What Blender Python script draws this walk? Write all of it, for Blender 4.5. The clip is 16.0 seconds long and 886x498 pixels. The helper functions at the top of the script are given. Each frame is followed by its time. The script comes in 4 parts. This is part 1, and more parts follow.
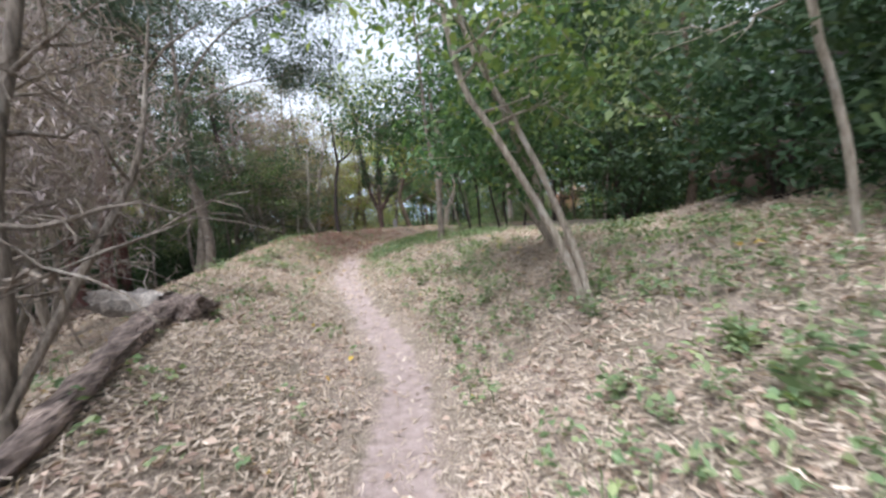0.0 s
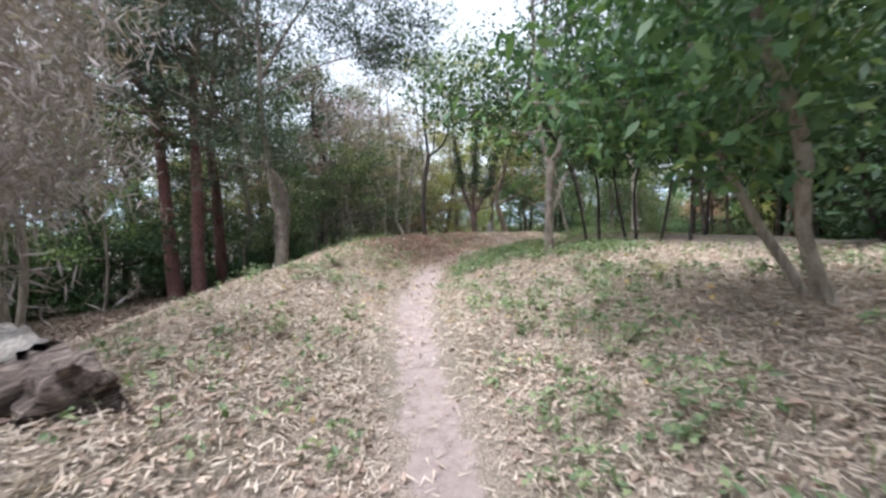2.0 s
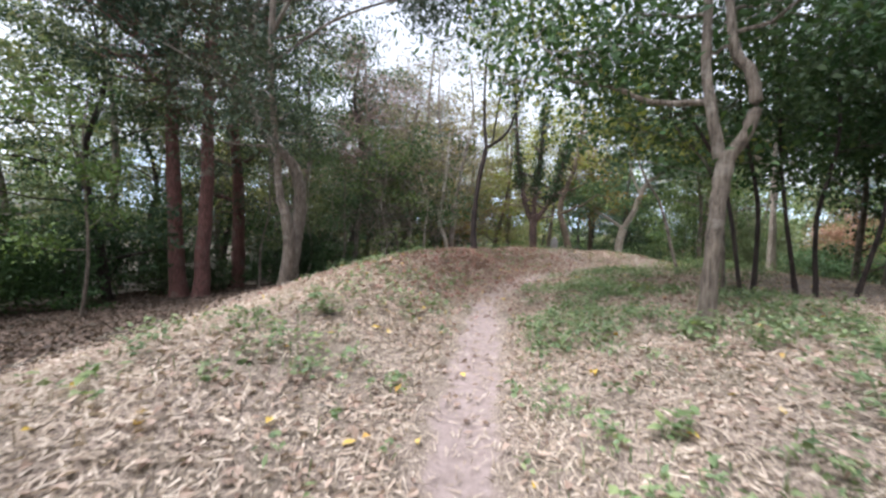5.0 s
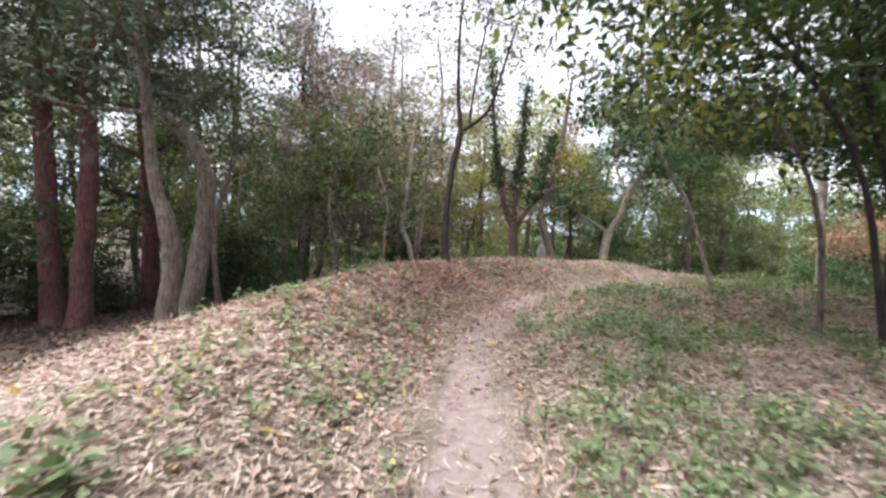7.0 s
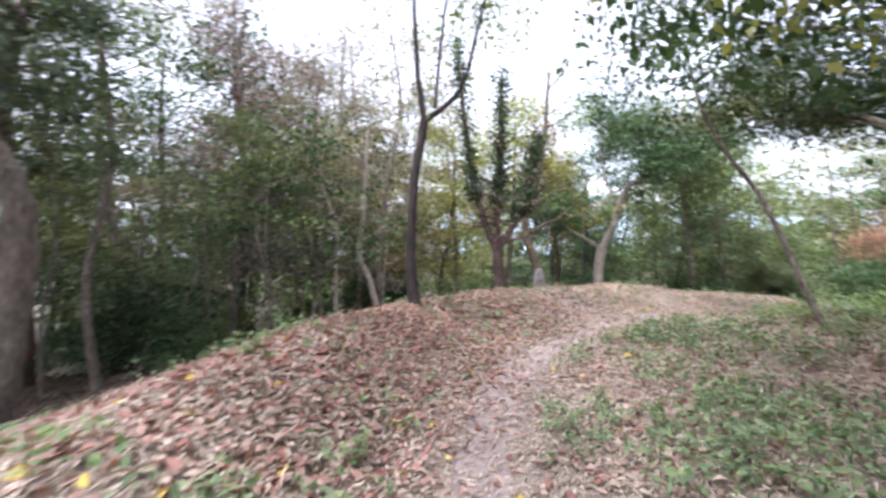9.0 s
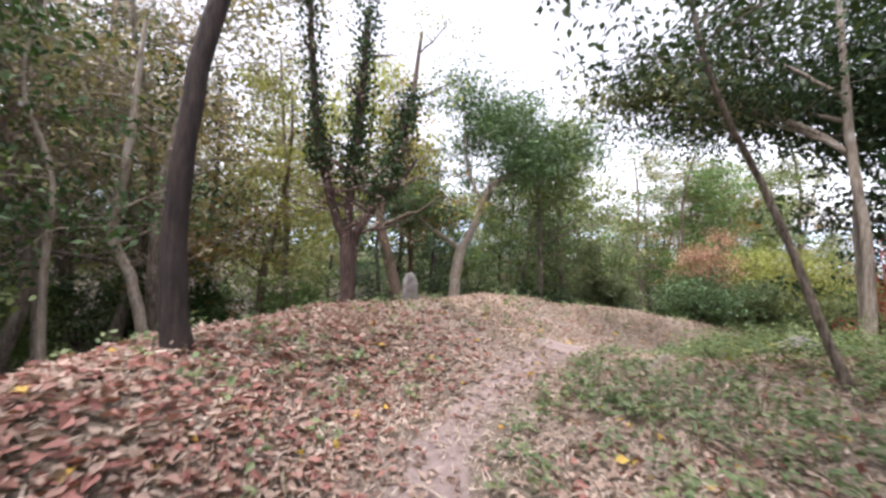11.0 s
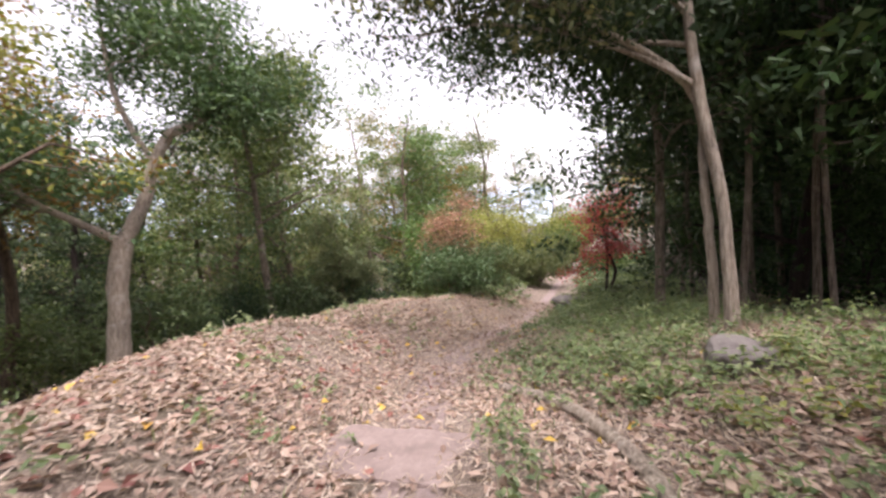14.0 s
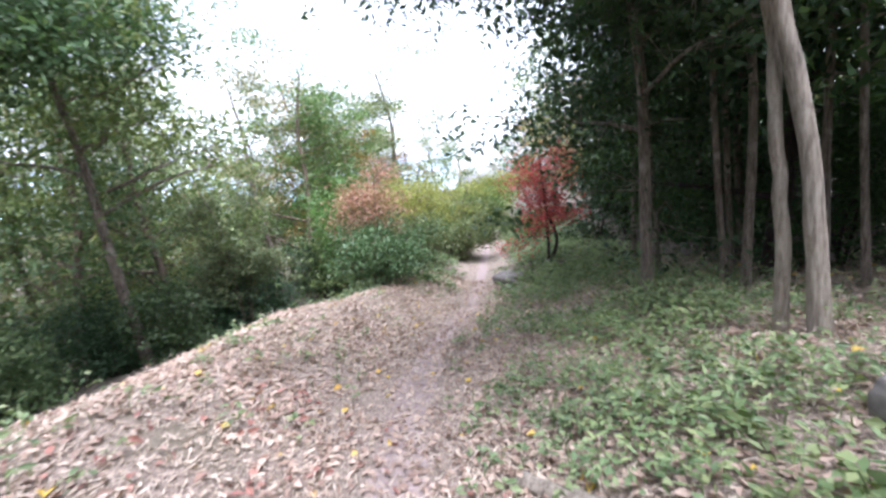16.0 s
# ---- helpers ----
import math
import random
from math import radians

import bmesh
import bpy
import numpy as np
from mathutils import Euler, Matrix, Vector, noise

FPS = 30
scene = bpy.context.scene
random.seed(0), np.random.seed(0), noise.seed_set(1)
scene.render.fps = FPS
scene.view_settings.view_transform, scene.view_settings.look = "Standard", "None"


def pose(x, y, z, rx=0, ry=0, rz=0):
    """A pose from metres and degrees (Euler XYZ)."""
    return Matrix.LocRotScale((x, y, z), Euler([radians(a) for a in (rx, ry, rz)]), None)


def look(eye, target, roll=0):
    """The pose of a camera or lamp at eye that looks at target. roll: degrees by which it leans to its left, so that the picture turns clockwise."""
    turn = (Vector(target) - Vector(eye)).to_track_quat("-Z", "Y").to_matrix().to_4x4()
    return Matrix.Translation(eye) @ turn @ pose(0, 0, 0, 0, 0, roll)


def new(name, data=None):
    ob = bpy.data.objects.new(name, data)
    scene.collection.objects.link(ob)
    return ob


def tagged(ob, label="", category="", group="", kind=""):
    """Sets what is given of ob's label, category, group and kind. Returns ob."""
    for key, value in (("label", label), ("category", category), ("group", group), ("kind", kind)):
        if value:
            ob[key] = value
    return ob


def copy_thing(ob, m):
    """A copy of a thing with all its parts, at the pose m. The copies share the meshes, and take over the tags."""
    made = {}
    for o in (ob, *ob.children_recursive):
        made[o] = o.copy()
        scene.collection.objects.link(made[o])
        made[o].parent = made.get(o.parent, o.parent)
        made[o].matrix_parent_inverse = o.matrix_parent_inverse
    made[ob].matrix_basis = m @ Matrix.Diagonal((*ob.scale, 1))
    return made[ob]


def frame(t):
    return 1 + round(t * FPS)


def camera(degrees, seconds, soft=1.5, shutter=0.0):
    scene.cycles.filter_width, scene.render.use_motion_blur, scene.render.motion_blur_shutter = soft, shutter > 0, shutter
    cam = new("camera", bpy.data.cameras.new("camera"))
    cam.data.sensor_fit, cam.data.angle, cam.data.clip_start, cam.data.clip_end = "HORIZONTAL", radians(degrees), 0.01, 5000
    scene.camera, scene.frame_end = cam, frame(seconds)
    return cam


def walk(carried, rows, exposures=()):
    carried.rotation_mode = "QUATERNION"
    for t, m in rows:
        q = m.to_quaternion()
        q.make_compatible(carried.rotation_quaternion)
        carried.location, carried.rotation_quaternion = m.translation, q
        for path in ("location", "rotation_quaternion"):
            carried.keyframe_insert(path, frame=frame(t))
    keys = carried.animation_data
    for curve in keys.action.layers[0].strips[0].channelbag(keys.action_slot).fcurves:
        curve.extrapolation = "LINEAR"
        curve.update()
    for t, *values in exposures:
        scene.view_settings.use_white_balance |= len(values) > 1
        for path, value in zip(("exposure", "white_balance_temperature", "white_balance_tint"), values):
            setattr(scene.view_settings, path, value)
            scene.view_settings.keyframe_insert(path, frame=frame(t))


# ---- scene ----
cam = camera(94.4, 16.0, soft=2.6, shutter=0.4)
ROWS = [
    (0.0, 0.000, 0.000, 1.450, -0.30, -4.64, 3.69),
    (0.5, -0.055, 0.629, 1.451, 2.62, -3.29, 2.88),
    (1.0, -0.073, 1.240, 1.467, 5.42, 0.03, 1.82),
    (1.5, -0.153, 1.863, 1.460, 9.73, -1.65, 1.17),
    (2.0, -0.219, 2.481, 1.452, 13.03, -3.55, 1.20),
    (2.5, -0.323, 3.062, 1.472, 14.61, -4.66, 0.59),
    (3.0, -0.400, 3.625, 1.489, 17.89, -4.50, -0.88),
    (3.2, -0.439, 3.840, 1.517, 18.76, -6.50, -1.58),
    (5.3, -1.395, 5.849, 1.781, 18.87, -3.31, -2.97),
    (5.5, -1.454, 6.096, 1.804, 17.42, -3.07, -3.30),
    (6.0, -1.625, 6.719, 1.809, 14.29, -1.33, -3.13),
    (6.5, -1.815, 7.357, 1.793, 15.22, -2.50, -2.99),
    (7.0, -2.041, 7.992, 1.797, 14.36, -3.17, -2.88),
    (7.5, -2.202, 8.660, 1.778, 14.83, -3.54, -2.64),
    (8.0, -2.363, 9.320, 1.798, 14.73, -3.83, -2.20),
    (8.5, -2.471, 9.957, 1.812, 15.03, -2.04, -1.27),
    (9.0, -2.594, 10.573, 1.812, 10.41, 0.47, 0.84),
    (9.2, -2.650, 10.820, 1.815, 3.20, -0.20, 1.20),
    (11.3, -3.004, 13.849, 1.780, -14.12, 0.25, -2.89),
    (11.5, -2.970, 14.108, 1.803, -15.94, -0.51, -2.85),
    (12.0, -2.824, 14.729, 1.864, -21.09, 0.32, -2.46),
    (12.5, -2.666, 15.346, 1.901, -30.14, 3.02, -0.12),
    (13.0, -2.478, 15.901, 1.916, -37.49, 3.98, 1.58),
    (13.5, -2.258, 16.374, 1.953, -45.58, -1.03, 1.53),
    (14.0, -1.927, 16.712, 1.970, -51.59, -3.29, 2.25),
    (14.5, -1.627, 17.073, 2.000, -54.53, -6.04, 3.27),
    (15.0, -1.293, 17.401, 2.034, -57.19, -7.78, 4.27),
    (15.5, -0.974, 17.735, 2.078, -60.38, -9.15, 5.11),
    (16.0, -0.625, 18.049, 2.090, -64.70, -8.63, 5.78),
]
walk(cam, [(t, pose(x, y, z, 90 + pitch, roll, yaw)) for t, x, y, z, yaw, pitch, roll in ROWS],
     exposures=[(0.0, 1.82, 5900, 11), (3.0, 2.05, 5800, 10), (5.5, 1.9, 6050, 14), (7.0, 2.1, 6200, 17), (9.0, 2.4, 5850, 18), (11.5, 2.1, 6500, 22), (13.0, 2.1, 6900, 26), (14.0, 2.05, 6700, 26), (15.0, 2.25, 5850, 19), (16.0, 2.5, 5650, 18)])

# ---- daylight: an overcast sky with a wide, weak sun ----
world = bpy.data.worlds.new("sky")
scene.world = world
world.use_nodes = True
wn, wl = world.node_tree.nodes, world.node_tree.links
SKY = wn.new("ShaderNodeTexSky")
SKY.sky_type = 'NISHITA'
SKY.sun_disc = False
SKY.sun_elevation, SKY.sun_rotation = radians(70), radians(-139)
SKY.dust_density, SKY.air_density, SKY.ozone_density = 2.5, 1.0, 1.0
pale = wn.new("ShaderNodeHueSaturation")
pale.inputs["Saturation"].default_value = 0.22
wl.new(SKY.outputs[0], pale.inputs["Color"])
wl.new(pale.outputs[0], wn["Background"].inputs["Color"])
wn["Background"].inputs["Strength"].default_value = 0.11
sun = new("sun", bpy.data.lights.new("sun", 'SUN'))
sun.data.energy, sun.data.angle, sun.data.color = 1.5, radians(35), (1.0, 0.97, 0.93)
sun.matrix_world = look((0, 0, 30), (7.0, 8.0, 0))

# ---- materials ----
def shader(name, rough=0.85):
    m = bpy.data.materials.new(name)
    m.use_nodes = True
    nt = m.node_tree
    return m, nt, nt.nodes, nt.links, nt.nodes["Principled BSDF"]


def ramp(nodes, links, source, stops):
    r = nodes.new("ShaderNodeValToRGB")
    el = r.color_ramp.elements
    while len(el) < len(stops):
        el.new(0.5)
    for e, (p, c) in zip(el, stops):
        e.position, e.color = p, (*c, 1)
    links.new(source, r.inputs[0])
    return r.outputs[0]


def tex(nodes, links, scale, detail=6, rough=0.6, vec=None, stretch=None):
    n = nodes.new("ShaderNodeTexNoise")
    n.inputs["Scale"].default_value, n.inputs["Detail"].default_value, n.inputs["Roughness"].default_value = scale, detail, rough
    co = nodes.new("ShaderNodeTexCoord").outputs["Object"] if vec is None else vec
    if stretch:
        mp = nodes.new("ShaderNodeMapping")
        mp.inputs["Scale"].default_value = stretch
        links.new(co, mp.inputs[0])
        co = mp.outputs[0]
    links.new(co, n.inputs["Vector"])
    return n.outputs["Fac"]


def mixed(nodes, links, fac, a, b, mode='MIX'):
    m = nodes.new("ShaderNodeMix")
    m.data_type, m.blend_type = 'RGBA', mode
    for sock, v in ((m.inputs["Factor"], fac), (m.inputs["A"], a), (m.inputs["B"], b)):
        if isinstance(v, (int, float)):
            sock.default_value = v
        elif isinstance(v, tuple):
            sock.default_value = (*v, 1)
        else:
            links.new(v, sock)
    return m.outputs["Result"]


def bumped(nodes, links, bsdf, height, strength=0.5, dist=0.02):
    b = nodes.new("ShaderNodeBump")
    b.inputs["Strength"].default_value, b.inputs["Distance"].default_value = strength, dist
    links.new(height, b.inputs["Height"])
    links.new(b.outputs[0], bsdf.inputs["Normal"])


def leaf_mat(name, colours, rough=0.5, through_light=0.25, patches=0.35, varied=False):
    """Leaves: each its own shade out of a short ramp, whole clumps a little lighter or darker."""
    m, nt, nodes, links, bsdf = shader(name)
    geo = nodes.new("ShaderNodeNewGeometry")
    n = len(colours)
    col = ramp(nodes, links, geo.outputs["Random Per Island"], [(i / max(1, n - 1), c) for i, c in enumerate(colours)])
    big = tex(nodes, links, 0.9, 3)
    tone = ramp(nodes, links, big, [(0.3, (1 - patches,) * 3), (0.7, (1 + patches * 0.6,) * 3)])
    col = mixed(nodes, links, 1.0, col, tone, 'MULTIPLY')
    if varied:
        own = nodes.new("ShaderNodeObjectInfo").outputs["Random"]
        hue = ramp(nodes, links, own, [(0.0, (0.8, 0.92, 0.95)), (0.3, (1.05, 1.0, 0.95)), (0.55, (1.35, 1.08, 1.1)), (0.8, (1.25, 1.2, 0.8)), (1.0, (0.95, 1.1, 0.85))])
        col = mixed(nodes, links, 1.0, col, hue, 'MULTIPLY')
    links.new(col, bsdf.inputs["Base Color"])
    bsdf.inputs["Roughness"].default_value = rough
    bsdf.inputs["Specular IOR Level"].default_value = 0.25
    if through_light:
        tr = nodes.new("ShaderNodeBsdfTranslucent")
        links.new(mixed(nodes, links, 1.0, col, (1.25, 1.3, 0.7), 'MULTIPLY'), tr.inputs["Color"])
        mx = nodes.new("ShaderNodeMixShader")
        mx.inputs[0].default_value = through_light
        links.new(bsdf.outputs[0], mx.inputs[1])
        links.new(tr.outputs[0], mx.inputs[2])
        links.new(mx.outputs[0], nodes["Material Output"].inputs["Surface"])
    return m


def bark_mat(name, dark, light, moss=None, lichen=None, scale=1.0):
    m, nt, nodes, links, bsdf = shader(name)
    grain = tex(nodes, links, 9 * scale, 8, 0.7, stretch=(3.5, 3.5, 0.55))
    blot = tex(nodes, links, 2.2 * scale, 4)
    col = ramp(nodes, links, grain, [(0.38, dark), (0.63, light)])
    col = mixed(nodes, links, 0.7, col, ramp(nodes, links, tex(nodes, links, 1.4, 4), [(0.3, (0.55, 0.55, 0.55)), (0.7, (1.25, 1.22, 1.15))]), 'MULTIPLY')
    if lichen:
        col = mixed(nodes, links, ramp(nodes, links, blot, [(0.55, (0, 0, 0)), (0.68, (1, 1, 1))]), col, lichen)
    if moss:
        col = mixed(nodes, links, ramp(nodes, links, tex(nodes, links, 1.1, 5), [(0.52, (0, 0, 0)), (0.7, (0.8, 0.8, 0.8))]), col, moss)
    links.new(col, bsdf.inputs["Base Color"])
    bsdf.inputs["Roughness"].default_value = 0.9
    bumped(nodes, links, bsdf, grain, 1.0, 0.05)
    return m


def rock_mat(name, dark, light, moss=None):
    m, nt, nodes, links, bsdf = shader(name)
    a, b = tex(nodes, links, 4, 10, 0.65), tex(nodes, links, 28, 6, 0.7)
    col = ramp(nodes, links, a, [(0.3, dark), (0.68, light)])
    col = mixed(nodes, links, 0.35, col, ramp(nodes, links, b, [(0.3, (0.5, 0.5, 0.5)), (0.7, (1.3, 1.3, 1.3))]), 'MULTIPLY')
    if moss:
        col = mixed(nodes, links, ramp(nodes, links, tex(nodes, links, 2.3, 6), [(0.55, (0, 0, 0)), (0.65, (1, 1, 1))]), col, moss)
    links.new(col, bsdf.inputs["Base Color"])
    bsdf.inputs["Roughness"].default_value = 0.92
    bumped(nodes, links, bsdf, b, 0.6, 0.01)
    return m


def log_mat(name, dark, light):
    """Weathered wood that lies along y: furrows along the grain, rot and bleaching in patches."""
    m, nt, nodes, links, bsdf = shader(name)
    grain = tex(nodes, links, 5, 8, 0.7, stretch=(7, 0.9, 7))
    rot = tex(nodes, links, 3.5, 6, 0.65)
    col = ramp(nodes, links, grain, [(0.36, dark), (0.64, light)])
    col = mixed(nodes, links, 0.8, col, ramp(nodes, links, rot, [(0.35, (0.35, 0.32, 0.3)), (0.65, (1.4, 1.35, 1.3))]), 'MULTIPLY')
    links.new(col, bsdf.inputs["Base Color"])
    bsdf.inputs["Roughness"].default_value = 0.95
    bumped(nodes, links, bsdf, grain, 1.0, 0.06)
    return m


def ground_mat():
    """Earth: trodden pinkish soil on the path, straw-and-leaf mulch on the banks, dark leaf mould in the woods."""
    m, nt, nodes, links, bsdf = shader("earth")
    fine, mid, big = tex(nodes, links, 60, 8, 0.75), tex(nodes, links, 9, 8, 0.7), tex(nodes, links, 1.1, 5)
    at = nodes.new("ShaderNodeVertexColor")
    at.layer_name = "kind"
    sep = nodes.new("ShaderNodeSeparateColor")
    links.new(at.outputs["Color"], sep.inputs[0])
    soil = ramp(nodes, links, mid, [(0.3, (0.24, 0.182, 0.165)), (0.7, (0.42, 0.335, 0.31))])
    mulch = ramp(nodes, links, fine, [(0.34, (0.075, 0.056, 0.045)), (0.5, (0.27, 0.21, 0.17)), (0.64, (0.5, 0.415, 0.345))])
    mulch = mixed(nodes, links, ramp(nodes, links, big, [(0.45, (0, 0, 0)), (0.65, (1, 1, 1))]), mulch,
                  ramp(nodes, links, fine, [(0.3, (0.07, 0.058, 0.042)), (0.72, (0.3, 0.25, 0.185))]))
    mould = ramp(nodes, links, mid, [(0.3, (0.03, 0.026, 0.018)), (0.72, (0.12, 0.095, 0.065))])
    edge = nodes.new("ShaderNodeMath")
    edge.operation = 'ADD'
    wob = nodes.new("ShaderNodeMath")
    wob.operation = 'MULTIPLY_ADD'
    links.new(mid, wob.inputs[0])
    wob.inputs[1].default_value, wob.inputs[2].default_value = 0.9, -0.45
    links.new(sep.outputs[0], edge.inputs[0])
    links.new(wob.outputs[0], edge.inputs[1])
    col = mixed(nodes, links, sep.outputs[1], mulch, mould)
    col = mixed(nodes, links, ramp(nodes, links, edge.outputs[0], [(0.35, (0, 0, 0)), (0.6, (1, 1, 1))]), col, soil)
    spots = ramp(nodes, links, fine, [(0.25, (0.6, 0.6, 0.6)), (0.7, (1.15, 1.15, 1.15))])
    col = mixed(nodes, links, 0.6, col, spots, 'MULTIPLY')
    links.new(col, bsdf.inputs["Base Color"])
    bsdf.inputs["Roughness"].default_value = 0.95
    bumped(nodes, links, bsdf, fine, 0.9, 0.025)
    return m


EARTH = ground_mat()
LEAF_DARK = leaf_mat("leaf_dark", [(0.021, 0.046, 0.022), (0.042, 0.08, 0.038), (0.064, 0.105, 0.055)], 0.55, varied=True)
LEAF_MID = leaf_mat("leaf_mid", [(0.07, 0.118, 0.05), (0.11, 0.172, 0.076), (0.16, 0.215, 0.1)], 0.45, varied=True)
LEAF_FRESH = leaf_mat("leaf_fresh", [(0.06, 0.12, 0.042), (0.102, 0.186, 0.06), (0.168, 0.24, 0.084)], 0.4, 0.35, varied=True)
LEAF_OLIVE = leaf_mat("leaf_olive", [(0.13, 0.165, 0.08), (0.19, 0.225, 0.118), (0.28, 0.275, 0.145)], 0.6, varied=True)
LEAF_GREY = leaf_mat("leaf_grey", [(0.14, 0.122, 0.112), (0.21, 0.188, 0.172), (0.28, 0.245, 0.225)], 0.8, 0.15, varied=True)
LEAF_DEEP = leaf_mat("leaf_deep", [(0.04, 0.09, 0.042), (0.08, 0.15, 0.062), (0.15, 0.235, 0.09)], 0.42, 0.3)
DEAD_LEAF = leaf_mat("dead_leaf", [(0.2, 0.16, 0.155), (0.31, 0.255, 0.245), (0.42, 0.36, 0.345)], 0.85, 0.15)
LEAF_YELLOW = leaf_mat("leaf_yellow", [(0.175, 0.206, 0.06), (0.275, 0.306, 0.09), (0.375, 0.35, 0.102)], 0.5, 0.35)
LEAF_ORANGE = leaf_mat("leaf_orange", [(0.2, 0.13, 0.05), (0.3, 0.17, 0.06), (0.26, 0.2, 0.07)], 0.6, 0.3)
LEAF_RUST = leaf_mat("leaf_rust", [(0.33, 0.168, 0.13), (0.462, 0.24, 0.182), (0.374, 0.288, 0.195)], 0.65, 0.25)
LEAF_RED = leaf_mat("leaf_red", [(0.34, 0.055, 0.07), (0.5, 0.08, 0.09), (0.56, 0.14, 0.13)], 0.55, 0.3)
LEAF_CONIFER = leaf_mat("leaf_conifer", [(0.036, 0.06, 0.038), (0.062, 0.09, 0.056), (0.096, 0.118, 0.07)], 0.6, 0.1, varied=True)
STRAW = leaf_mat("dry_straw", [(0.24, 0.18, 0.14), (0.44, 0.355, 0.285), (0.6, 0.51, 0.43), (0.33, 0.26, 0.205)], 0.7, 0.15, 0.25)
DRY_BROWN = leaf_mat("dry_brown", [(0.2, 0.135, 0.108), (0.3, 0.215, 0.172), (0.39, 0.29, 0.235), (0.48, 0.375, 0.305)], 0.65, 0.15, 0.25)
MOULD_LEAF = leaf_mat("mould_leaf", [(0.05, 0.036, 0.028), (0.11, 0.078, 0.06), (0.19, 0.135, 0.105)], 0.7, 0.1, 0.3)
DRY_RED = leaf_mat("dry_red", [(0.2, 0.085, 0.075), (0.33, 0.16, 0.13), (0.3, 0.2, 0.16)], 0.6, 0.15, 0.2)
DRY_YELLOW = leaf_mat("dry_yellow", [(0.55, 0.38, 0.06), (0.62, 0.45, 0.12), (0.5, 0.3, 0.08)], 0.55, 0.2, 0.1)
WEED = leaf_mat("weed_green", [(0.1, 0.15, 0.075), (0.16, 0.22, 0.11), (0.26, 0.3, 0.16)], 0.5, 0.3)
WEED_LIGHT = leaf_mat("weed_light", [(0.12, 0.185, 0.085), (0.19, 0.26, 0.12), (0.29, 0.33, 0.16)], 0.5, 0.35)
BARK_RED = bark_mat("bark_red", (0.08, 0.036, 0.03), (0.25, 0.115, 0.1), lichen=(0.2, 0.15, 0.12))
BARK_GREY = bark_mat("bark_grey", (0.085, 0.066, 0.05), (0.3, 0.25, 0.205), lichen=(0.38, 0.34, 0.29))
BARK_PALE = bark_mat("bark_pale", (0.23, 0.19, 0.15), (0.5, 0.44, 0.37), lichen=(0.5, 0.46, 0.41))
BARK_DARK = bark_mat("bark_dark", (0.016, 0.011, 0.01), (0.062, 0.042, 0.036))
BARK_BROWN = bark_mat("bark_brown", (0.06, 0.042, 0.03), (0.2, 0.145, 0.105), moss=(0.07, 0.08, 0.035))
BARK_IVY = bark_mat("bark_ivy", (0.04, 0.026, 0.022), (0.135, 0.086, 0.072), moss=(0.05, 0.06, 0.03))
LOG_WOOD = log_mat("log_wood", (0.045, 0.03, 0.027), (0.42, 0.335, 0.295))
LOG_BLEACHED = log_mat("log_bleached", (0.4, 0.36, 0.33), (0.8, 0.75, 0.7))
GRANITE = rock_mat("granite", (0.13, 0.125, 0.12), (0.32, 0.3, 0.285), moss=(0.14, 0.16, 0.08))
CONCRETE = rock_mat("concrete", (0.19, 0.145, 0.13), (0.31, 0.245, 0.22))
RAW_EARTH = rock_mat("raw_earth", (0.06, 0.042, 0.034), (0.2, 0.14, 0.115))
BOULDER = rock_mat("boulder_rock", (0.08, 0.072, 0.068), (0.23, 0.21, 0.195), moss=(0.1, 0.1, 0.065))

# ---- the lie of the land: the path's line and height, and the banks to both sides ----
# terrain begin
PATH_X = [0.0, -0.15, -0.28, -0.48, -1.24, -1.95, -2.38, -2.77, -2.87, -2.45, -1.6, -0.5, 1.35, 4.0, 8.0, 20.0, 60.0]
PATH_Y = [-8.0, 0.0, 1.9, 3.85, 5.85, 8.0, 10.3, 12.3, 14.0, 15.9, 17.1, 18.15, 19.5, 20.6, 21.5, 25.3, 37.0]
PATH_Z = [-0.2, 0.0, 0.0, 0.07, 0.26, 0.35, 0.36, 0.38, 0.38, 0.46, 0.55, 0.62, 0.28, 0.0, -0.3, -0.7, -1.2]
CREST_D = [1.9, 1.9, 1.9, 1.9, 1.8, 1.8, 1.75, 1.6, 1.7, 1.8, 1.85, 1.9, 1.9, 1.6, 1.5, 1.5, 1.5]
CREST_H = [0.4, 0.45, 0.48, 0.48, 0.38, 0.42, 0.52, 0.64, 0.64, 0.56, 0.48, 0.44, 0.62, 0.58, 0.35, 0.2, 0.1]
RIGHT_1 = [0.35, 0.4, 0.4, 0.4, 0.2, 0.25, 0.28, 0.2, 0.1, 0.1, 0.1, 0.08, 0.2, 0.25, 0.2, 0.2, 0.2]
RIGHT_3 = [1.2, 1.25, 1.2, 1.1, 0.65, 0.6, 0.6, 0.4, 0.35, 0.35, 0.35, 0.4, 0.6, 0.6, 0.4, 0.4, 0.4]
RIGHT_8 = [3.0, 3.2, 3.0, 2.4, 1.3, 0.8, 0.6, 0.5, 0.5, 0.6, 0.7, 0.8, 1.0, 1.0, 0.8, 0.8, 0.8]


def smooth_line(xs, n=12):
    """A Catmull-Rom line through the knots, n steps between two."""
    p = np.array(xs, float)
    q = np.vstack([2 * p[:1] - p[1:2], p, 2 * p[-1:] - p[-2:-1]])
    t = np.linspace(0, 1, n, endpoint=False)[:, None]
    out = [0.5 * (2 * b + (c - a) * t + (2 * a - 5 * b + 4 * c - d) * t ** 2 + (3 * b - a - 3 * c + d) * t ** 3)
           for a, b, c, d in zip(q[:-3], q[1:-2], q[2:-1], q[3:])]
    return np.vstack(out + [p[-1:]])


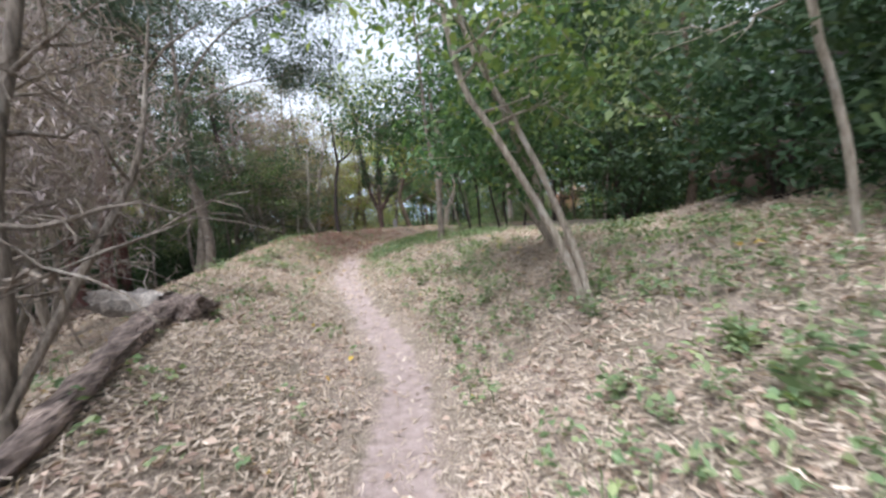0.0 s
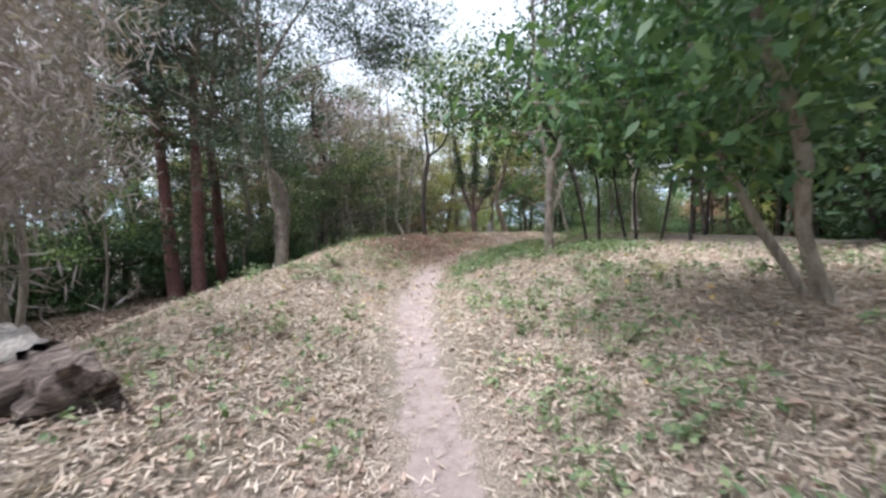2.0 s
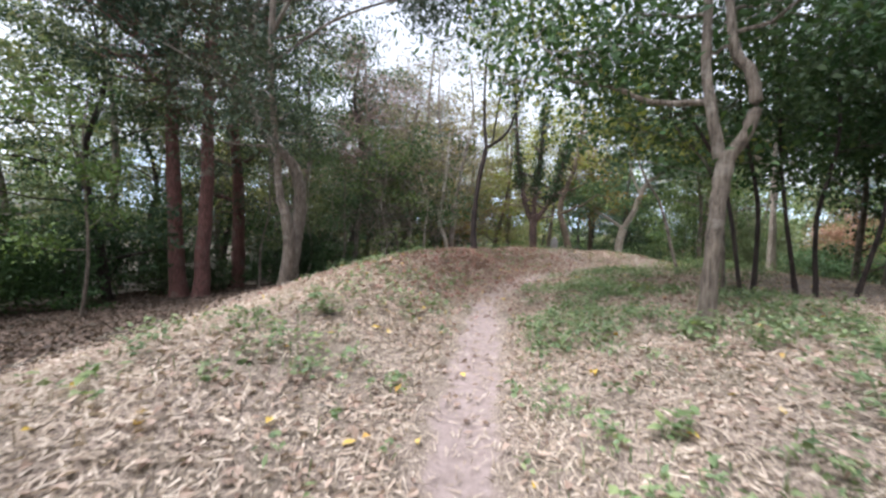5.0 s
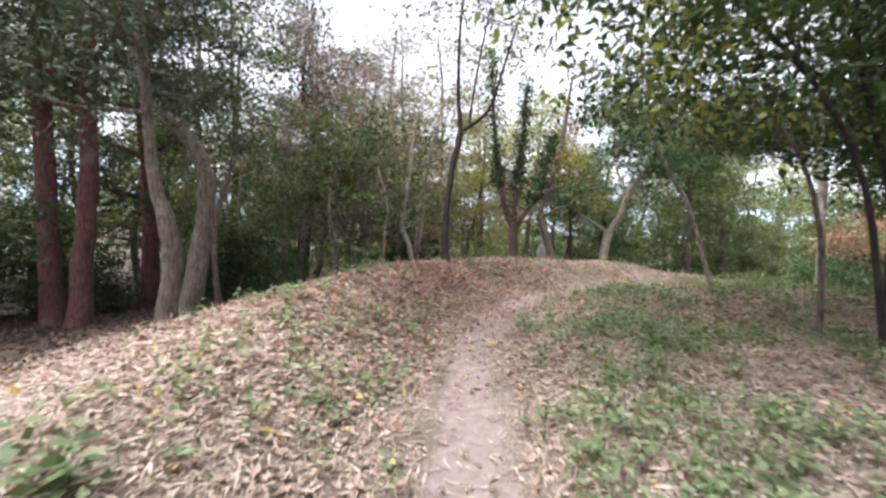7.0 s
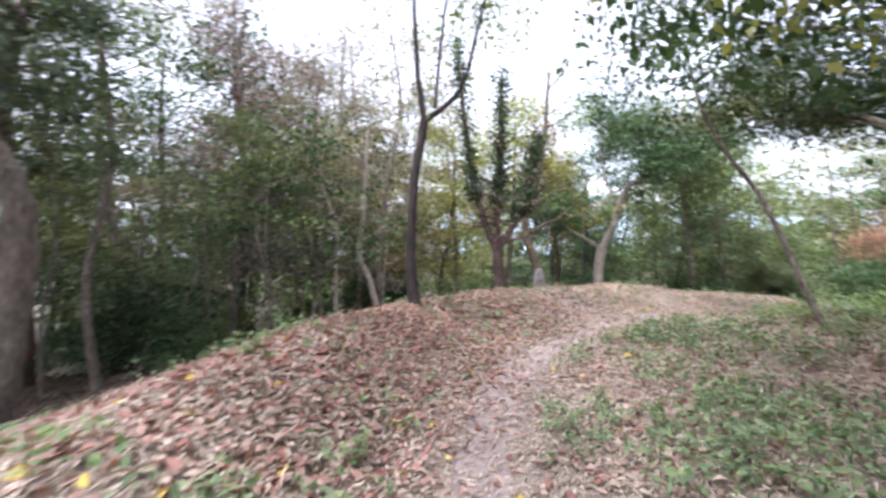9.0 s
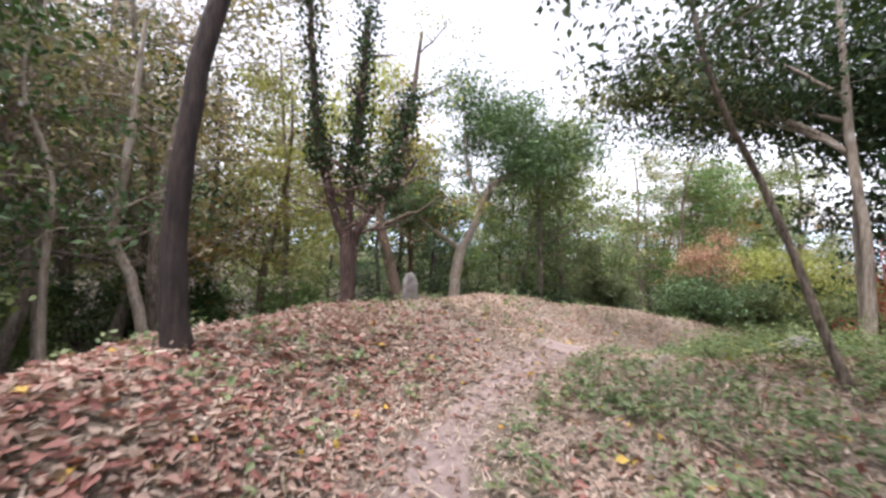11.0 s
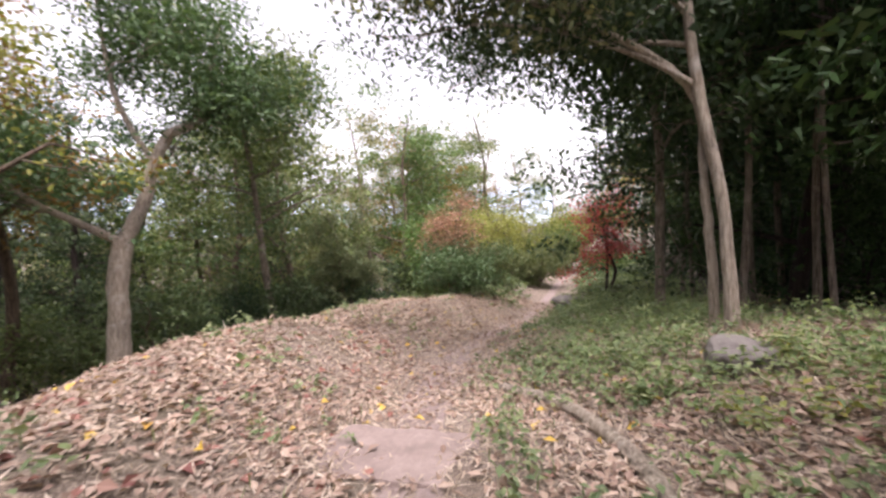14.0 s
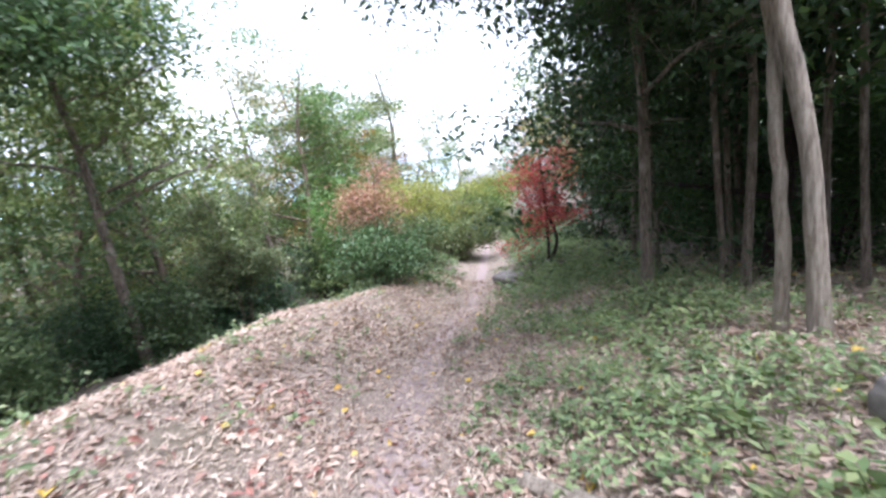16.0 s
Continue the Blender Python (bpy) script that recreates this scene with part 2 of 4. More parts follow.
LINE = smooth_line(np.stack([PATH_X, PATH_Y], 1))
LINE_S = np.linspace(0, len(PATH_X) - 1, len(LINE))


def along(x, y):
    """For places: the knot number along the path, and the distance from it (left of the walk: plus)."""
    x, y = np.atleast_1d(x).astype(float), np.atleast_1d(y).astype(float)
    best, s, d = np.full(x.shape, 1e9), np.zeros(x.shape), np.zeros(x.shape)
    for i in range(len(LINE) - 1):
        a, v = LINE[i], LINE[i + 1] - LINE[i]
        k = np.clip(((x - a[0]) * v[0] + (y - a[1]) * v[1]) / (v @ v), 0, 1)
        ex, ey = x - a[0] - k * v[0], y - a[1] - k * v[1]
        r = np.hypot(ex, ey)
        near = r < best
        best = np.where(near, r, best)
        s = np.where(near, LINE_S[i] + k * (LINE_S[i + 1] - LINE_S[i]), s)
        d = np.where(near, np.sign(v[0] * ey - v[1] * ex) * r, d)
    return s, d


def ease(t):
    t = np.clip(t, 0, 1)
    return t * t * (3 - 2 * t)


def rough_land(x, y):
    return (0.05 * np.sin(1.3 * x + 0.7 * y) * np.sin(0.9 * y - 0.6 * x + 1.1) + 0.03 * np.sin(2.9 * x - 1.7 * y + 2) * np.sin(3.1 * y + 0.8 * x)
            + 0.014 * np.sin(7.1 * x + 3.3 * y) * np.sin(6.3 * y - 4.1 * x))


def land(x, y):
    s, d = along(x, y)
    k = np.arange(len(PATH_X))
    z, cd, ch, r1, r3, r8 = (np.interp(s, k, v) for v in (PATH_Z, CREST_D, CREST_H, RIGHT_1, RIGHT_3, RIGHT_8))
    left = ch * ease((d - 0.25) / (cd - 0.25))
    over = np.maximum(d - cd, 0)
    fall = 0.42 * (np.sqrt(over ** 2 + 0.5 ** 2) - 0.5)
    deep = 3.3
    left = left - deep * (1 - np.exp(-fall / deep))
    e = -d
    right = np.where(e < 1.2, r1 * ease((e - 0.2) / 1.2), np.where(e < 3, r1 + (r3 - r1) * (e - 1.2) / 1.8, r3 + (r8 - r3) * ease((e - 3) / 7)))
    trod = -0.035 * np.exp(-(d / 0.22) ** 4)
    wild = np.clip((np.abs(d) - 0.3) / 0.8, 0.12, 1)
    return z + np.where(d > 0, left, right) + trod + wild * rough_land(x, y)


def spaced(lo, hi, step, far):
    """Even steps between lo and hi, then ever wider ones out to far."""
    out, s = [], step
    v = hi
    while v < far:
        s *= 1.18
        v += s
        out.append(v)
    inner = np.arange(lo, hi + step / 2, step)
    return np.concatenate([lo - (np.array(out[::-1]) - hi), inner, np.array(out)])


GX, GY = spaced(-13, 12, 0.19, 900), spaced(-3, 26, 0.19, 900)
MX, MY = np.meshgrid(GX, GY)
GZ = land(MX.ravel(), MY.ravel()).reshape(MX.shape)
GS, GD = (a.reshape(MX.shape) for a in along(MX.ravel(), MY.ravel()))
for turn_ in range(30):
    soft_ = GZ.copy()
    soft_[1:-1, 1:-1] = (GZ[1:-1, 1:-1] * 2 + GZ[:-2, 1:-1] + GZ[2:, 1:-1] + GZ[1:-1, :-2] + GZ[1:-1, 2:]) / 6
    w_ = np.clip((-GD - 2.5) / 2, 0, 1)
    GZ = GZ * (1 - w_) + soft_ * w_
far_ = np.clip((np.hypot(MX - 2, MY - 14) - 60) / 150, 0, 1)
GZ = GZ * (1 - far_) - 2.0 * far_


def ground(x, y):
    """The ground's height under a place (or places)."""
    x, y = np.asarray(x, float), np.asarray(y, float)
    i = np.clip(np.searchsorted(GX, x) - 1, 0, len(GX) - 2)
    j = np.clip(np.searchsorted(GY, y) - 1, 0, len(GY) - 2)
    u, v = (x - GX[i]) / (GX[i + 1] - GX[i]), (y - GY[j]) / (GY[j + 1] - GY[j])
    return (GZ[j, i] * (1 - u) + GZ[j, i + 1] * u) * (1 - v) + (GZ[j + 1, i] * (1 - u) + GZ[j + 1, i + 1] * u) * v
# terrain end


def mesh_of(name, verts, faces, mat, smooth=True):
    me = bpy.data.meshes.new(name)
    verts, faces = np.asarray(verts, np.float32), np.asarray(faces, np.int32)
    nf, k = faces.shape
    me.vertices.add(len(verts))
    me.vertices.foreach_set("co", verts.ravel())
    me.loops.add(nf * k)
    me.loops.foreach_set("vertex_index", faces.ravel())
    me.polygons.add(nf)
    me.polygons.foreach_set("loop_start", np.arange(nf, dtype=np.int32) * k)
    me.update(calc_edges=True)
    me.polygons.foreach_set("use_smooth", np.full(nf, smooth))
    me.materials.append(mat)
    return me


nx_, ny_ = len(GX), len(GY)
idx_ = np.arange(nx_ * ny_).reshape(ny_, nx_)
quads_ = np.stack([idx_[:-1, :-1], idx_[:-1, 1:], idx_[1:, 1:], idx_[1:, :-1]], -1).reshape(-1, 4)
ground_me = mesh_of("ground", np.stack([MX.ravel(), MY.ravel(), GZ.ravel()], 1), quads_, EARTH)
width_ = (0.15 + 0.03 * np.sin(MX * 2.1 + MY * 1.3)) * np.where(GS > 12.8, 0.6, 1)
on_path = 1 - ease((np.abs(GD) - width_) / 0.22 + 0.3)
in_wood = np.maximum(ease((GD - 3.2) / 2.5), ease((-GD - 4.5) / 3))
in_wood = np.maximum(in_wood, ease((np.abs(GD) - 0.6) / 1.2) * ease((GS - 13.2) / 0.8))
layer = ground_me.color_attributes.new("kind", 'FLOAT_COLOR', 'POINT')
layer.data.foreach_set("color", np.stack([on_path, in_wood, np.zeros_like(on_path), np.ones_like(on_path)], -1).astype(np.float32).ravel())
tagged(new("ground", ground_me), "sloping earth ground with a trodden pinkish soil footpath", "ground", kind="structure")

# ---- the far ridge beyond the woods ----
# pale blue-grey base colour: the haze of distance is painted in
HAZE, nt_, nodes_, links_, bsdf_ = shader("forest_haze")
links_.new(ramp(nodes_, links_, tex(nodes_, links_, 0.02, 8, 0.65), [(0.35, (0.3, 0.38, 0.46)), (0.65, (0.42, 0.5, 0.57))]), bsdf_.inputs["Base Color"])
bsdf_.inputs["Roughness"].default_value = 1.0
ra_, rv_ = np.linspace(radians(25), radians(150), 120), []
for k_ in range(6):
    u_ = k_ / 5
    top_ = 62 + 16 * np.sin(ra_ * 5.1 + 0.6) + 9 * np.sin(ra_ * 13.0) + 3 * np.sin(ra_ * 41.0)
    rr_ = 520 + 200 * u_
    rv_.append(np.column_stack([rr_ * np.cos(ra_), rr_ * np.sin(ra_), -6 + (top_ + 6) * (1 - (1 - u_) ** 1.7)]))
ri_ = np.arange(6 * 120).reshape(6, 120)
rq_ = np.stack([ri_[:-1, :-1], ri_[:-1, 1:], ri_[1:, 1:], ri_[1:, :-1]], -1).reshape(-1, 4)
tagged(new("backdrop", mesh_of("backdrop", np.vstack(rv_), rq_, HAZE)), "distant wooded ridge with blue-grey haze painted into its colour", "hill", kind="structure")

# ---- trees ----
def tube(pts, radii, sides=7, rng=None, lumps=0.0):
    """Rings of a tapered tube along pts: verts, quads."""
    p, r = np.asarray(pts, float), np.asarray(radii, float)
    t = np.gradient(p, axis=0)
    t /= np.linalg.norm(t, axis=1, keepdims=True) + 1e-9
    ref = np.where(np.abs(t[:, 2:3]) > 0.9, np.array([[1.0, 0, 0]]), np.array([[0, 0, 1.0]]))
    ref = np.broadcast_to(ref[len(ref) // 2], t.shape)
    u = np.cross(t, ref)
    u /= np.linalg.norm(u, axis=1, keepdims=True) + 1e-9
    v = np.cross(t, u)
    a = np.linspace(0, 2 * np.pi, sides, endpoint=False)
    rr = np.repeat(r[:, None], sides, 1)
    if lumps and rng is not None:
        rr = rr * (1 + lumps * rng.normal(size=rr.shape))
    ring = p[:, None] + rr[..., None] * (np.cos(a)[None, :, None] * u[:, None] + np.sin(a)[None, :, None] * v[:, None])
    n = len(p)
    i = np.arange(n * sides).reshape(n, sides)
    q = np.stack([i[:-1], np.roll(i[:-1], -1, 1), np.roll(i[1:], -1, 1), i[1:]], -1).reshape(-1, 4)
    return ring.reshape(-1, 3), q


def join(pieces):
    vs, fs, o = [], [], 0
    for v, f in pieces:
        vs.append(v)
        fs.append(f + o)
        o += len(v)
    return np.vstack(vs), np.vstack(fs)


def blades(rng, centres, length, width, tilt=1.0, fold=0.25, facing=None, plain=False):
    """One rhombic, lengthwise folded leaf at each centre: verts, quads; plain: one pointed triangle each."""
    n = len(centres)
    d = rng.normal(size=(n, 3))
    d[:, 2] *= tilt
    if facing is not None:
        d += facing
    d /= np.linalg.norm(d, axis=1, keepdims=True)
    s = np.cross(d, rng.normal(size=(n, 3)) * np.array([1 - 0.75 * (tilt < 0.5), 1 - 0.75 * (tilt < 0.5), 1.0]))
    s /= np.linalg.norm(s, axis=1, keepdims=True) + 1e-9
    up = np.cross(s, d)
    up *= np.sign(up[:, 2:3] + 1e-6)
    l = (length * rng.uniform(0.6, 1.35, n))[:, None]
    w = (width * rng.uniform(0.6, 1.3, n))[:, None]
    f = (fold * rng.uniform(0.2, 1.5, n))[:, None]
    if plain:
        v = np.stack([centres - d * l / 2 - s * w / 2, centres - d * l / 2 + s * w / 2, centres + d * l / 2], 1)
        return v.reshape(-1, 3), np.arange(3 * n).reshape(n, 3)
    v = np.stack([centres - d * l / 2, centres + s * w / 2 + up * f * w - d * l * 0.08, centres + d * l / 2, centres - s * w / 2 + up * f * w - d * l * 0.08], 1)
    return v.reshape(-1, 3), np.arange(4 * n).reshape(n, 4)


def bend(rng, a, b, n, wob):
    """A wavering line from a to b."""
    t = np.linspace(0, 1, n)[:, None]
    p = np.asarray(a) * (1 - t) + np.asarray(b) * t
    k = rng.normal(size=(n, 3)) * wob
    k = np.cumsum(k, 0) * (t * (1.15 - t) * 2)
    return p + k


def part(name, verts, faces, mat, parent, label=""):
    ob = new(name, mesh_of(name, verts, faces, mat))
    ob.parent = parent
    return tagged(ob, label)


def tree(label, x, y, stems, bark, leaf, seed, branches=5, reach=1.6, twigs=5, leaves=26, size=0.11, narrow=0.5, droop=0.0,
         crown_from=0.45, clump=0.32, name="tree", group="", sides=9, category="tree", sink=0.25, spread_z=0.6, base=None, girth=1.0, scale=1.0, clear_trunk=True):
    """stems: lists of (dx, dy, height, radius) from the foot upwards. Branches leave their upper part, fork into twigs, and carry
    clumps of single leaves."""
    rng = np.random.default_rng(seed)
    leaves, size, clump = (int(leaves * 2.2), size * 0.85, clump * 0.85) if base is None else (int(leaves * 2.1), size * 0.7, clump * 0.85)
    z0 = float(ground(x, y)) if base is None else base
    root = new(name)
    root.matrix_world = pose(x, y, z0)
    tagged(root, label, category, group)
    groups, tips = [], []
    for number, stem in enumerate(stems):
        wood = []
        groups.append(("trunk" if number == 0 else "limb" if stem[0][2] > 0.3 else "stem", wood))
        st = np.array(stem, float) * np.array([scale, scale, scale, girth * scale])
        knots = smooth_line(st, 5)
        p, r = knots[:, :3].copy(), np.maximum(knots[:, 3], 0.008)
        if st[0, 2] <= 0.01:
            p = np.vstack([p[:1] + (0, 0, -sink), p])
            r = np.concatenate([r[:1] * 1.45, r])
            r[1] *= 1.2
            r[2] *= 1.04
        p[1:-1] += rng.normal(size=(len(p) - 2, 3)) * r[1:-1, None] * 0.07
        wood.append(tube(p, r, sides, rng, 0.05))
        n = len(p)
        bare = clear_trunk and len(stems) > 1 and st[0, 2] <= 0.01 and any(q[0][2] > 0.5 for q in stems)
        for b in range(0 if bare else branches):
            k = crown_from + (1 - crown_from) * (b + rng.uniform(0.1, 0.9)) / branches
            i = min(n - 2, int(k * (n - 1)))
            a = rng.uniform(0, 2 * np.pi)
            out = np.array([np.cos(a), np.sin(a), rng.uniform(0.1, 1.0) * spread_z - droop])
            ln = reach * rng.uniform(0.55, 1.15) * (1.15 - 0.5 * k)
            e = p[i] + out * ln
            limb = bend(rng, p[i], e, 6 if base is None else 3, 0.07 * ln)
            r0 = max(0.012, r[i] * 0.5)
            wood.append(tube(limb, np.linspace(r0, r0 * 0.35, len(limb)), 5 if base is None else 3))
            for w in range(twigs):
                j = rng.integers(len(limb) // 3, len(limb))
                te = limb[j] + rng.normal(size=3) * ln * np.array([0.3, 0.3, 0.24]) + out * ln * 0.15
                if base is None:
                    wood.append(tube(bend(rng, limb[j], te, 4, 0.03 * ln), np.linspace(r0 * 0.3, 0.004, 4), 3))
                tips.append(te)
        tips.append(p[-1])
    if base is None and len(groups) < 6:
        for word, wood in groups:
            part(word, *join(wood), bark, root)
    else:
        part("trunk", *join([w for _, wood in groups for w in wood]), bark, root)
    if leaves and leaf:
        tips = np.array(tips)
        ball = rng.normal(size=(len(tips) * leaves, 3))
        ball *= np.minimum(1, 1.5 / np.linalg.norm(ball, axis=1, keepdims=True))
        c = np.repeat(tips, leaves, 0) + ball * clump * rng.uniform(0.7, 1.35, (len(tips), 1)).repeat(leaves, 0) * np.array([1.15, 1.15, 0.5])
        v, f = blades(rng, c, size, size * narrow, tilt=0.7, facing=np.array([0, 0, -0.5 - droop]), plain=base is not None)
        part("crown", v, f, leaf, root)
    return root


def stem(h, r, lean=(0, 0), wob=0.15, rng=None, n=5, tip=0.25):
    """A plain wavering stem for tree(): height, foot radius, how far its top leans."""
    rng = rng or np.random.default_rng(int(h * 100 + r * 1000))
    out = []
    for i in range(n):
        k = i / (n - 1)
        out.append((lean[0] * k + (rng.normal() * wob if 0 < i else 0), lean[1] * k + (rng.normal() * wob if 0 < i else 0), h * k, r * (1 - k * (1 - tip))))
    return out


# the two red-barked cypresses below the bank
tree("tall red-brown barked conifer below the bank", -13.86, 15.44, [stem(15, 0.25, (-0.5, 0.2))], BARK_RED, LEAF_CONIFER, 11, 30, 3.4, 8, 50, 0.19, 0.3, 0.06, 0.42, 0.44, group="red-barked conifers")
tree("tall red-brown barked conifer standing beside its twin", -12.34, 14.96, [stem(14.5, 0.23, (0.5, 0.3))], BARK_RED, LEAF_CONIFER, 12, 30, 3.3, 8, 50, 0.19, 0.3, 0.06, 0.44, 0.44, group="red-barked conifers")
tree("dark conifer trunk behind the red-barked pair", -14.5, 18.5, [stem(14, 0.26, (0.3, 0.2))], BARK_RED, LEAF_CONIFER, 13, 12, 2.6, 6, 44, 0.2, 0.28, 0.1, 0.3, 0.42, group="red-barked conifers")
# grey trunks on the slope
tree("grey-brown trunk on the slope, burled where it forks", -7.15, 12.58,
     [[(0, 0, 0, 0.2), (0.02, 0.02, 1.2, 0.19), (-0.14, -0.1, 2.0, 0.12), (-0.22, -0.18, 3.2, 0.1), (-0.28, -0.26, 5.0, 0.09), (-0.5, 0.2, 9.5, 0.05)],
      [(-0.26, -0.2, 4.6, 0.05), (0.9, 0.1, 5.4, 0.04), (2.1, 0.2, 5.7, 0.03), (3.2, 0.2, 5.8, 0.012)],
      [(-0.28, -0.2, 5.2, 0.07), (0.8, -0.4, 6.4, 0.05), (2.2, -0.9, 7.0, 0.035), (3.6, -1.3, 7.2, 0.015)],
      [(-0.3, 0.0, 6.0, 0.07), (-1.4, -0.8, 7.2, 0.05), (-2.6, -1.6, 7.6, 0.015)]],
     BARK_GREY, LEAF_CONIFER, 14, 9, 1.6, 8, 36, 0.14, 0.32, 0.02, 0.55, 0.4, girth=0.66, clear_trunk=False)
tree("leaning grey trunk with a curved neck", -8.43, 14.12, [[(0, 0, 0, 0.23), (0.1, 0.1, 0.8, 0.2), (0.18, 0.2, 1.7, 0.185), (0.2, 0.2, 2.5, 0.17), (0.05, 0.1, 3.1, 0.15), (-0.2, -0.1, 3.5, 0.13), (-0.7, -0.4, 4.2, 0.11), (-1.0, -0.2, 6.4, 0.08), (-0.6, 0.2, 10, 0.03)]],
     BARK_GREY, LEAF_CONIFER, 15, 12, 2.2, 7, 34, 0.15, 0.34, 0.0, 0.78, 0.42, girth=0.9)
tree("slim grey trunk beside the leaning one", -10.2, 16.8, [stem(8, 0.13, (0.6, 0))], BARK_GREY, LEAF_MID, 16, 8, 1.8, 6, 28, 0.14, 0.45, 0, 0.5, 0.4, girth=0.6)
# the dark forked tree at the crest
tree("dark-barked forked tree with a bare crown on the crest", -4.12, 16.5,
     [[(0, 0, 0, 0.2), (-0.06, 0.03, 0.9, 0.165), (0.0, 0.1, 1.9, 0.15), (0.14, 0.22, 2.85, 0.15)],
      [(0.14, 0.22, 2.8, 0.12), (0.04, 0.2, 3.7, 0.09), (0.02, 0.2, 5.2, 0.06), (0.2, 0.3, 7.6, 0.035), (0.2, 0.3, 10, 0.015)],
      [(0.14, 0.22, 2.8, 0.1), (0.7, 0.3, 3.3, 0.075), (1.0, 0.3, 4.3, 0.05), (1.5, 0.4, 6.2, 0.02)],
      [(0.3, 0.24, 3.0, 0.06), (0.45, 0.3, 4.4, 0.045), (0.75, 0.3, 6.2, 0.015)]],
     BARK_DARK, LEAF_OLIVE, 17, 8, 2.2, 7, 8, 0.14, 0.5, 0.1, 0.72, 0.42, girth=0.46)
# the ivy-clad tree
IVY = tree("old ivy-clad tree forking into four thick limbs", -3.12, 21.3,
           [[(0, 0, 0, 0.36), (0.05, 0, 1.0, 0.31), (0.0, 0, 1.9, 0.34), (0, 0, 2.5, 0.3)],
            [(-0.1, 0, 2.3, 0.22), (-0.5, 0, 3.3, 0.2), (-0.95, 0, 5.0, 0.17), (-1.25, 0, 7.6, 0.13), (-1.5, 0, 10.5, 0.07)],
            [(0, 0.1, 2.4, 0.2), (0.0, 0.2, 3.8, 0.19), (0.15, 0.2, 5.6, 0.2), (0.25, 0.2, 9.0, 0.1)],
            [(0.1, 0, 2.3, 0.2), (0.7, 0, 3.3, 0.18), (1.15, 0, 4.5, 0.19), (1.6, 0, 6.4, 0.1)],
            [(0.6, 0, 3.1, 0.12), (1.3, -0.1, 3.9, 0.1), (1.85, -0.1, 4.7, 0.06)]],
           BARK_IVY, LEAF_GREY, 18, 6, 0.8, 6, 4, 0.12, 0.25, 0, 0.05, 0.25, scale=0.66, girth=0.66)


def ivy(parent, stems, seed, n, r=0.3):
    """Ivy leaves wrapped round upper limbs."""
    rng = np.random.default_rng(seed)
    cs = []
    for s in stems:
        k = smooth_line(np.array(s, float) * 0.66, 14)[:, :3]
        i = rng.integers(0, len(k), n)
        cs.append(k[i] + rng.normal(size=(n, 3)) * np.array([r, r, 0.16]) * 0.62)
    v, f = blades(rng, np.vstack(cs), 0.085, 0.07, tilt=0.7, facing=np.array([0, 0, -0.6]))
    part("ivy", v, f, LEAF_DARK, parent, "dark green ivy leaves")


ivy(IVY, [[(-0.75, 0, 4.2), (-0.95, 0, 5.0), (-1.25, 0, 7.6), (-1.5, 0, 10.6)], [(0.0, 0.2, 3.9), (0.15, 0.2, 5.6), (0.25, 0.2, 9.2)], [(0.8, 0, 3.5), (1.15, 0, 4.5), (1.6, 0, 6.6)]], 19, 1900, 0.22)
tree("slim trunk behind the ivy-clad tree", -1.6, 24.5, [[(0, 0, 0, 0.18), (-0.4, 0, 1.6, 0.15), (-0.75, 0, 3.0, 0.13), (-0.2, 0, 5.0, 0.1), (0.1, 0, 8.0, 0.04)]], BARK_BROWN, LEAF_YELLOW, 20, 6, 1.6, 4, 16, 0.11, 0.6, 0, 0.5, 0.5)
tree("bent pale sapling on the slope", -6.2, 21.0, [[(0, 0, 0, 0.09), (-0.3, 0, 1.3, 0.08), (-0.6, 0, 2.0, 0.08), (-0.45, 0, 3.2, 0.07), (-0.3, 0, 5.5, 0.03)]], BARK_PALE, LEAF_MID, 21, 5, 1.2, 4, 16, 0.1)
# the broad tree behind the knoll
tree("broad green tree with a pale forked trunk", 0.25, 26.55,
     [[(0, 0, 0, 0.28), (0.05, 0, 1.5, 0.24), (0.2, 0, 2.7, 0.25)],
      [(0.2, 0, 2.6, 0.19), (0.6, 0, 3.4, 0.17), (0.75, 0, 4.0, 0.15), (1.1, -0.1, 4.8, 0.13), (1.7, -0.3, 5.4, 0.1), (2.4, 0, 7.8, 0.04)],
      [(0.2, 0, 2.6, 0.12), (-0.25, 0, 2.9, 0.1), (-1.1, 0.2, 3.5, 0.07), (-2.0, 0.3, 4.6, 0.03)],
      [(1.1, -0.1, 4.8, 0.09), (2.4, 0.2, 5.6, 0.07), (4.0, 0.3, 6.4, 0.03)],
      [(0.8, 0, 4.2, 0.08), (0.3, 0.2, 5.6, 0.06), (0.1, 0.2, 8.0, 0.03)]],
     BARK_PALE, LEAF_MID, 22, 9, 1.7, 9, 36, 0.15, 0.45, 0.0, 0.55, 0.46, girth=0.75)
tree("thin-trunked green tree behind the knoll", 4.2, 27.8, [stem(8.5, 0.15, (-1.0, 0), 0.12)], BARK_GREY, LEAF_MID, 23, 13, 2.5, 8, 34, 0.17, 0.45, 0, 0.42, 0.55, girth=0.8)
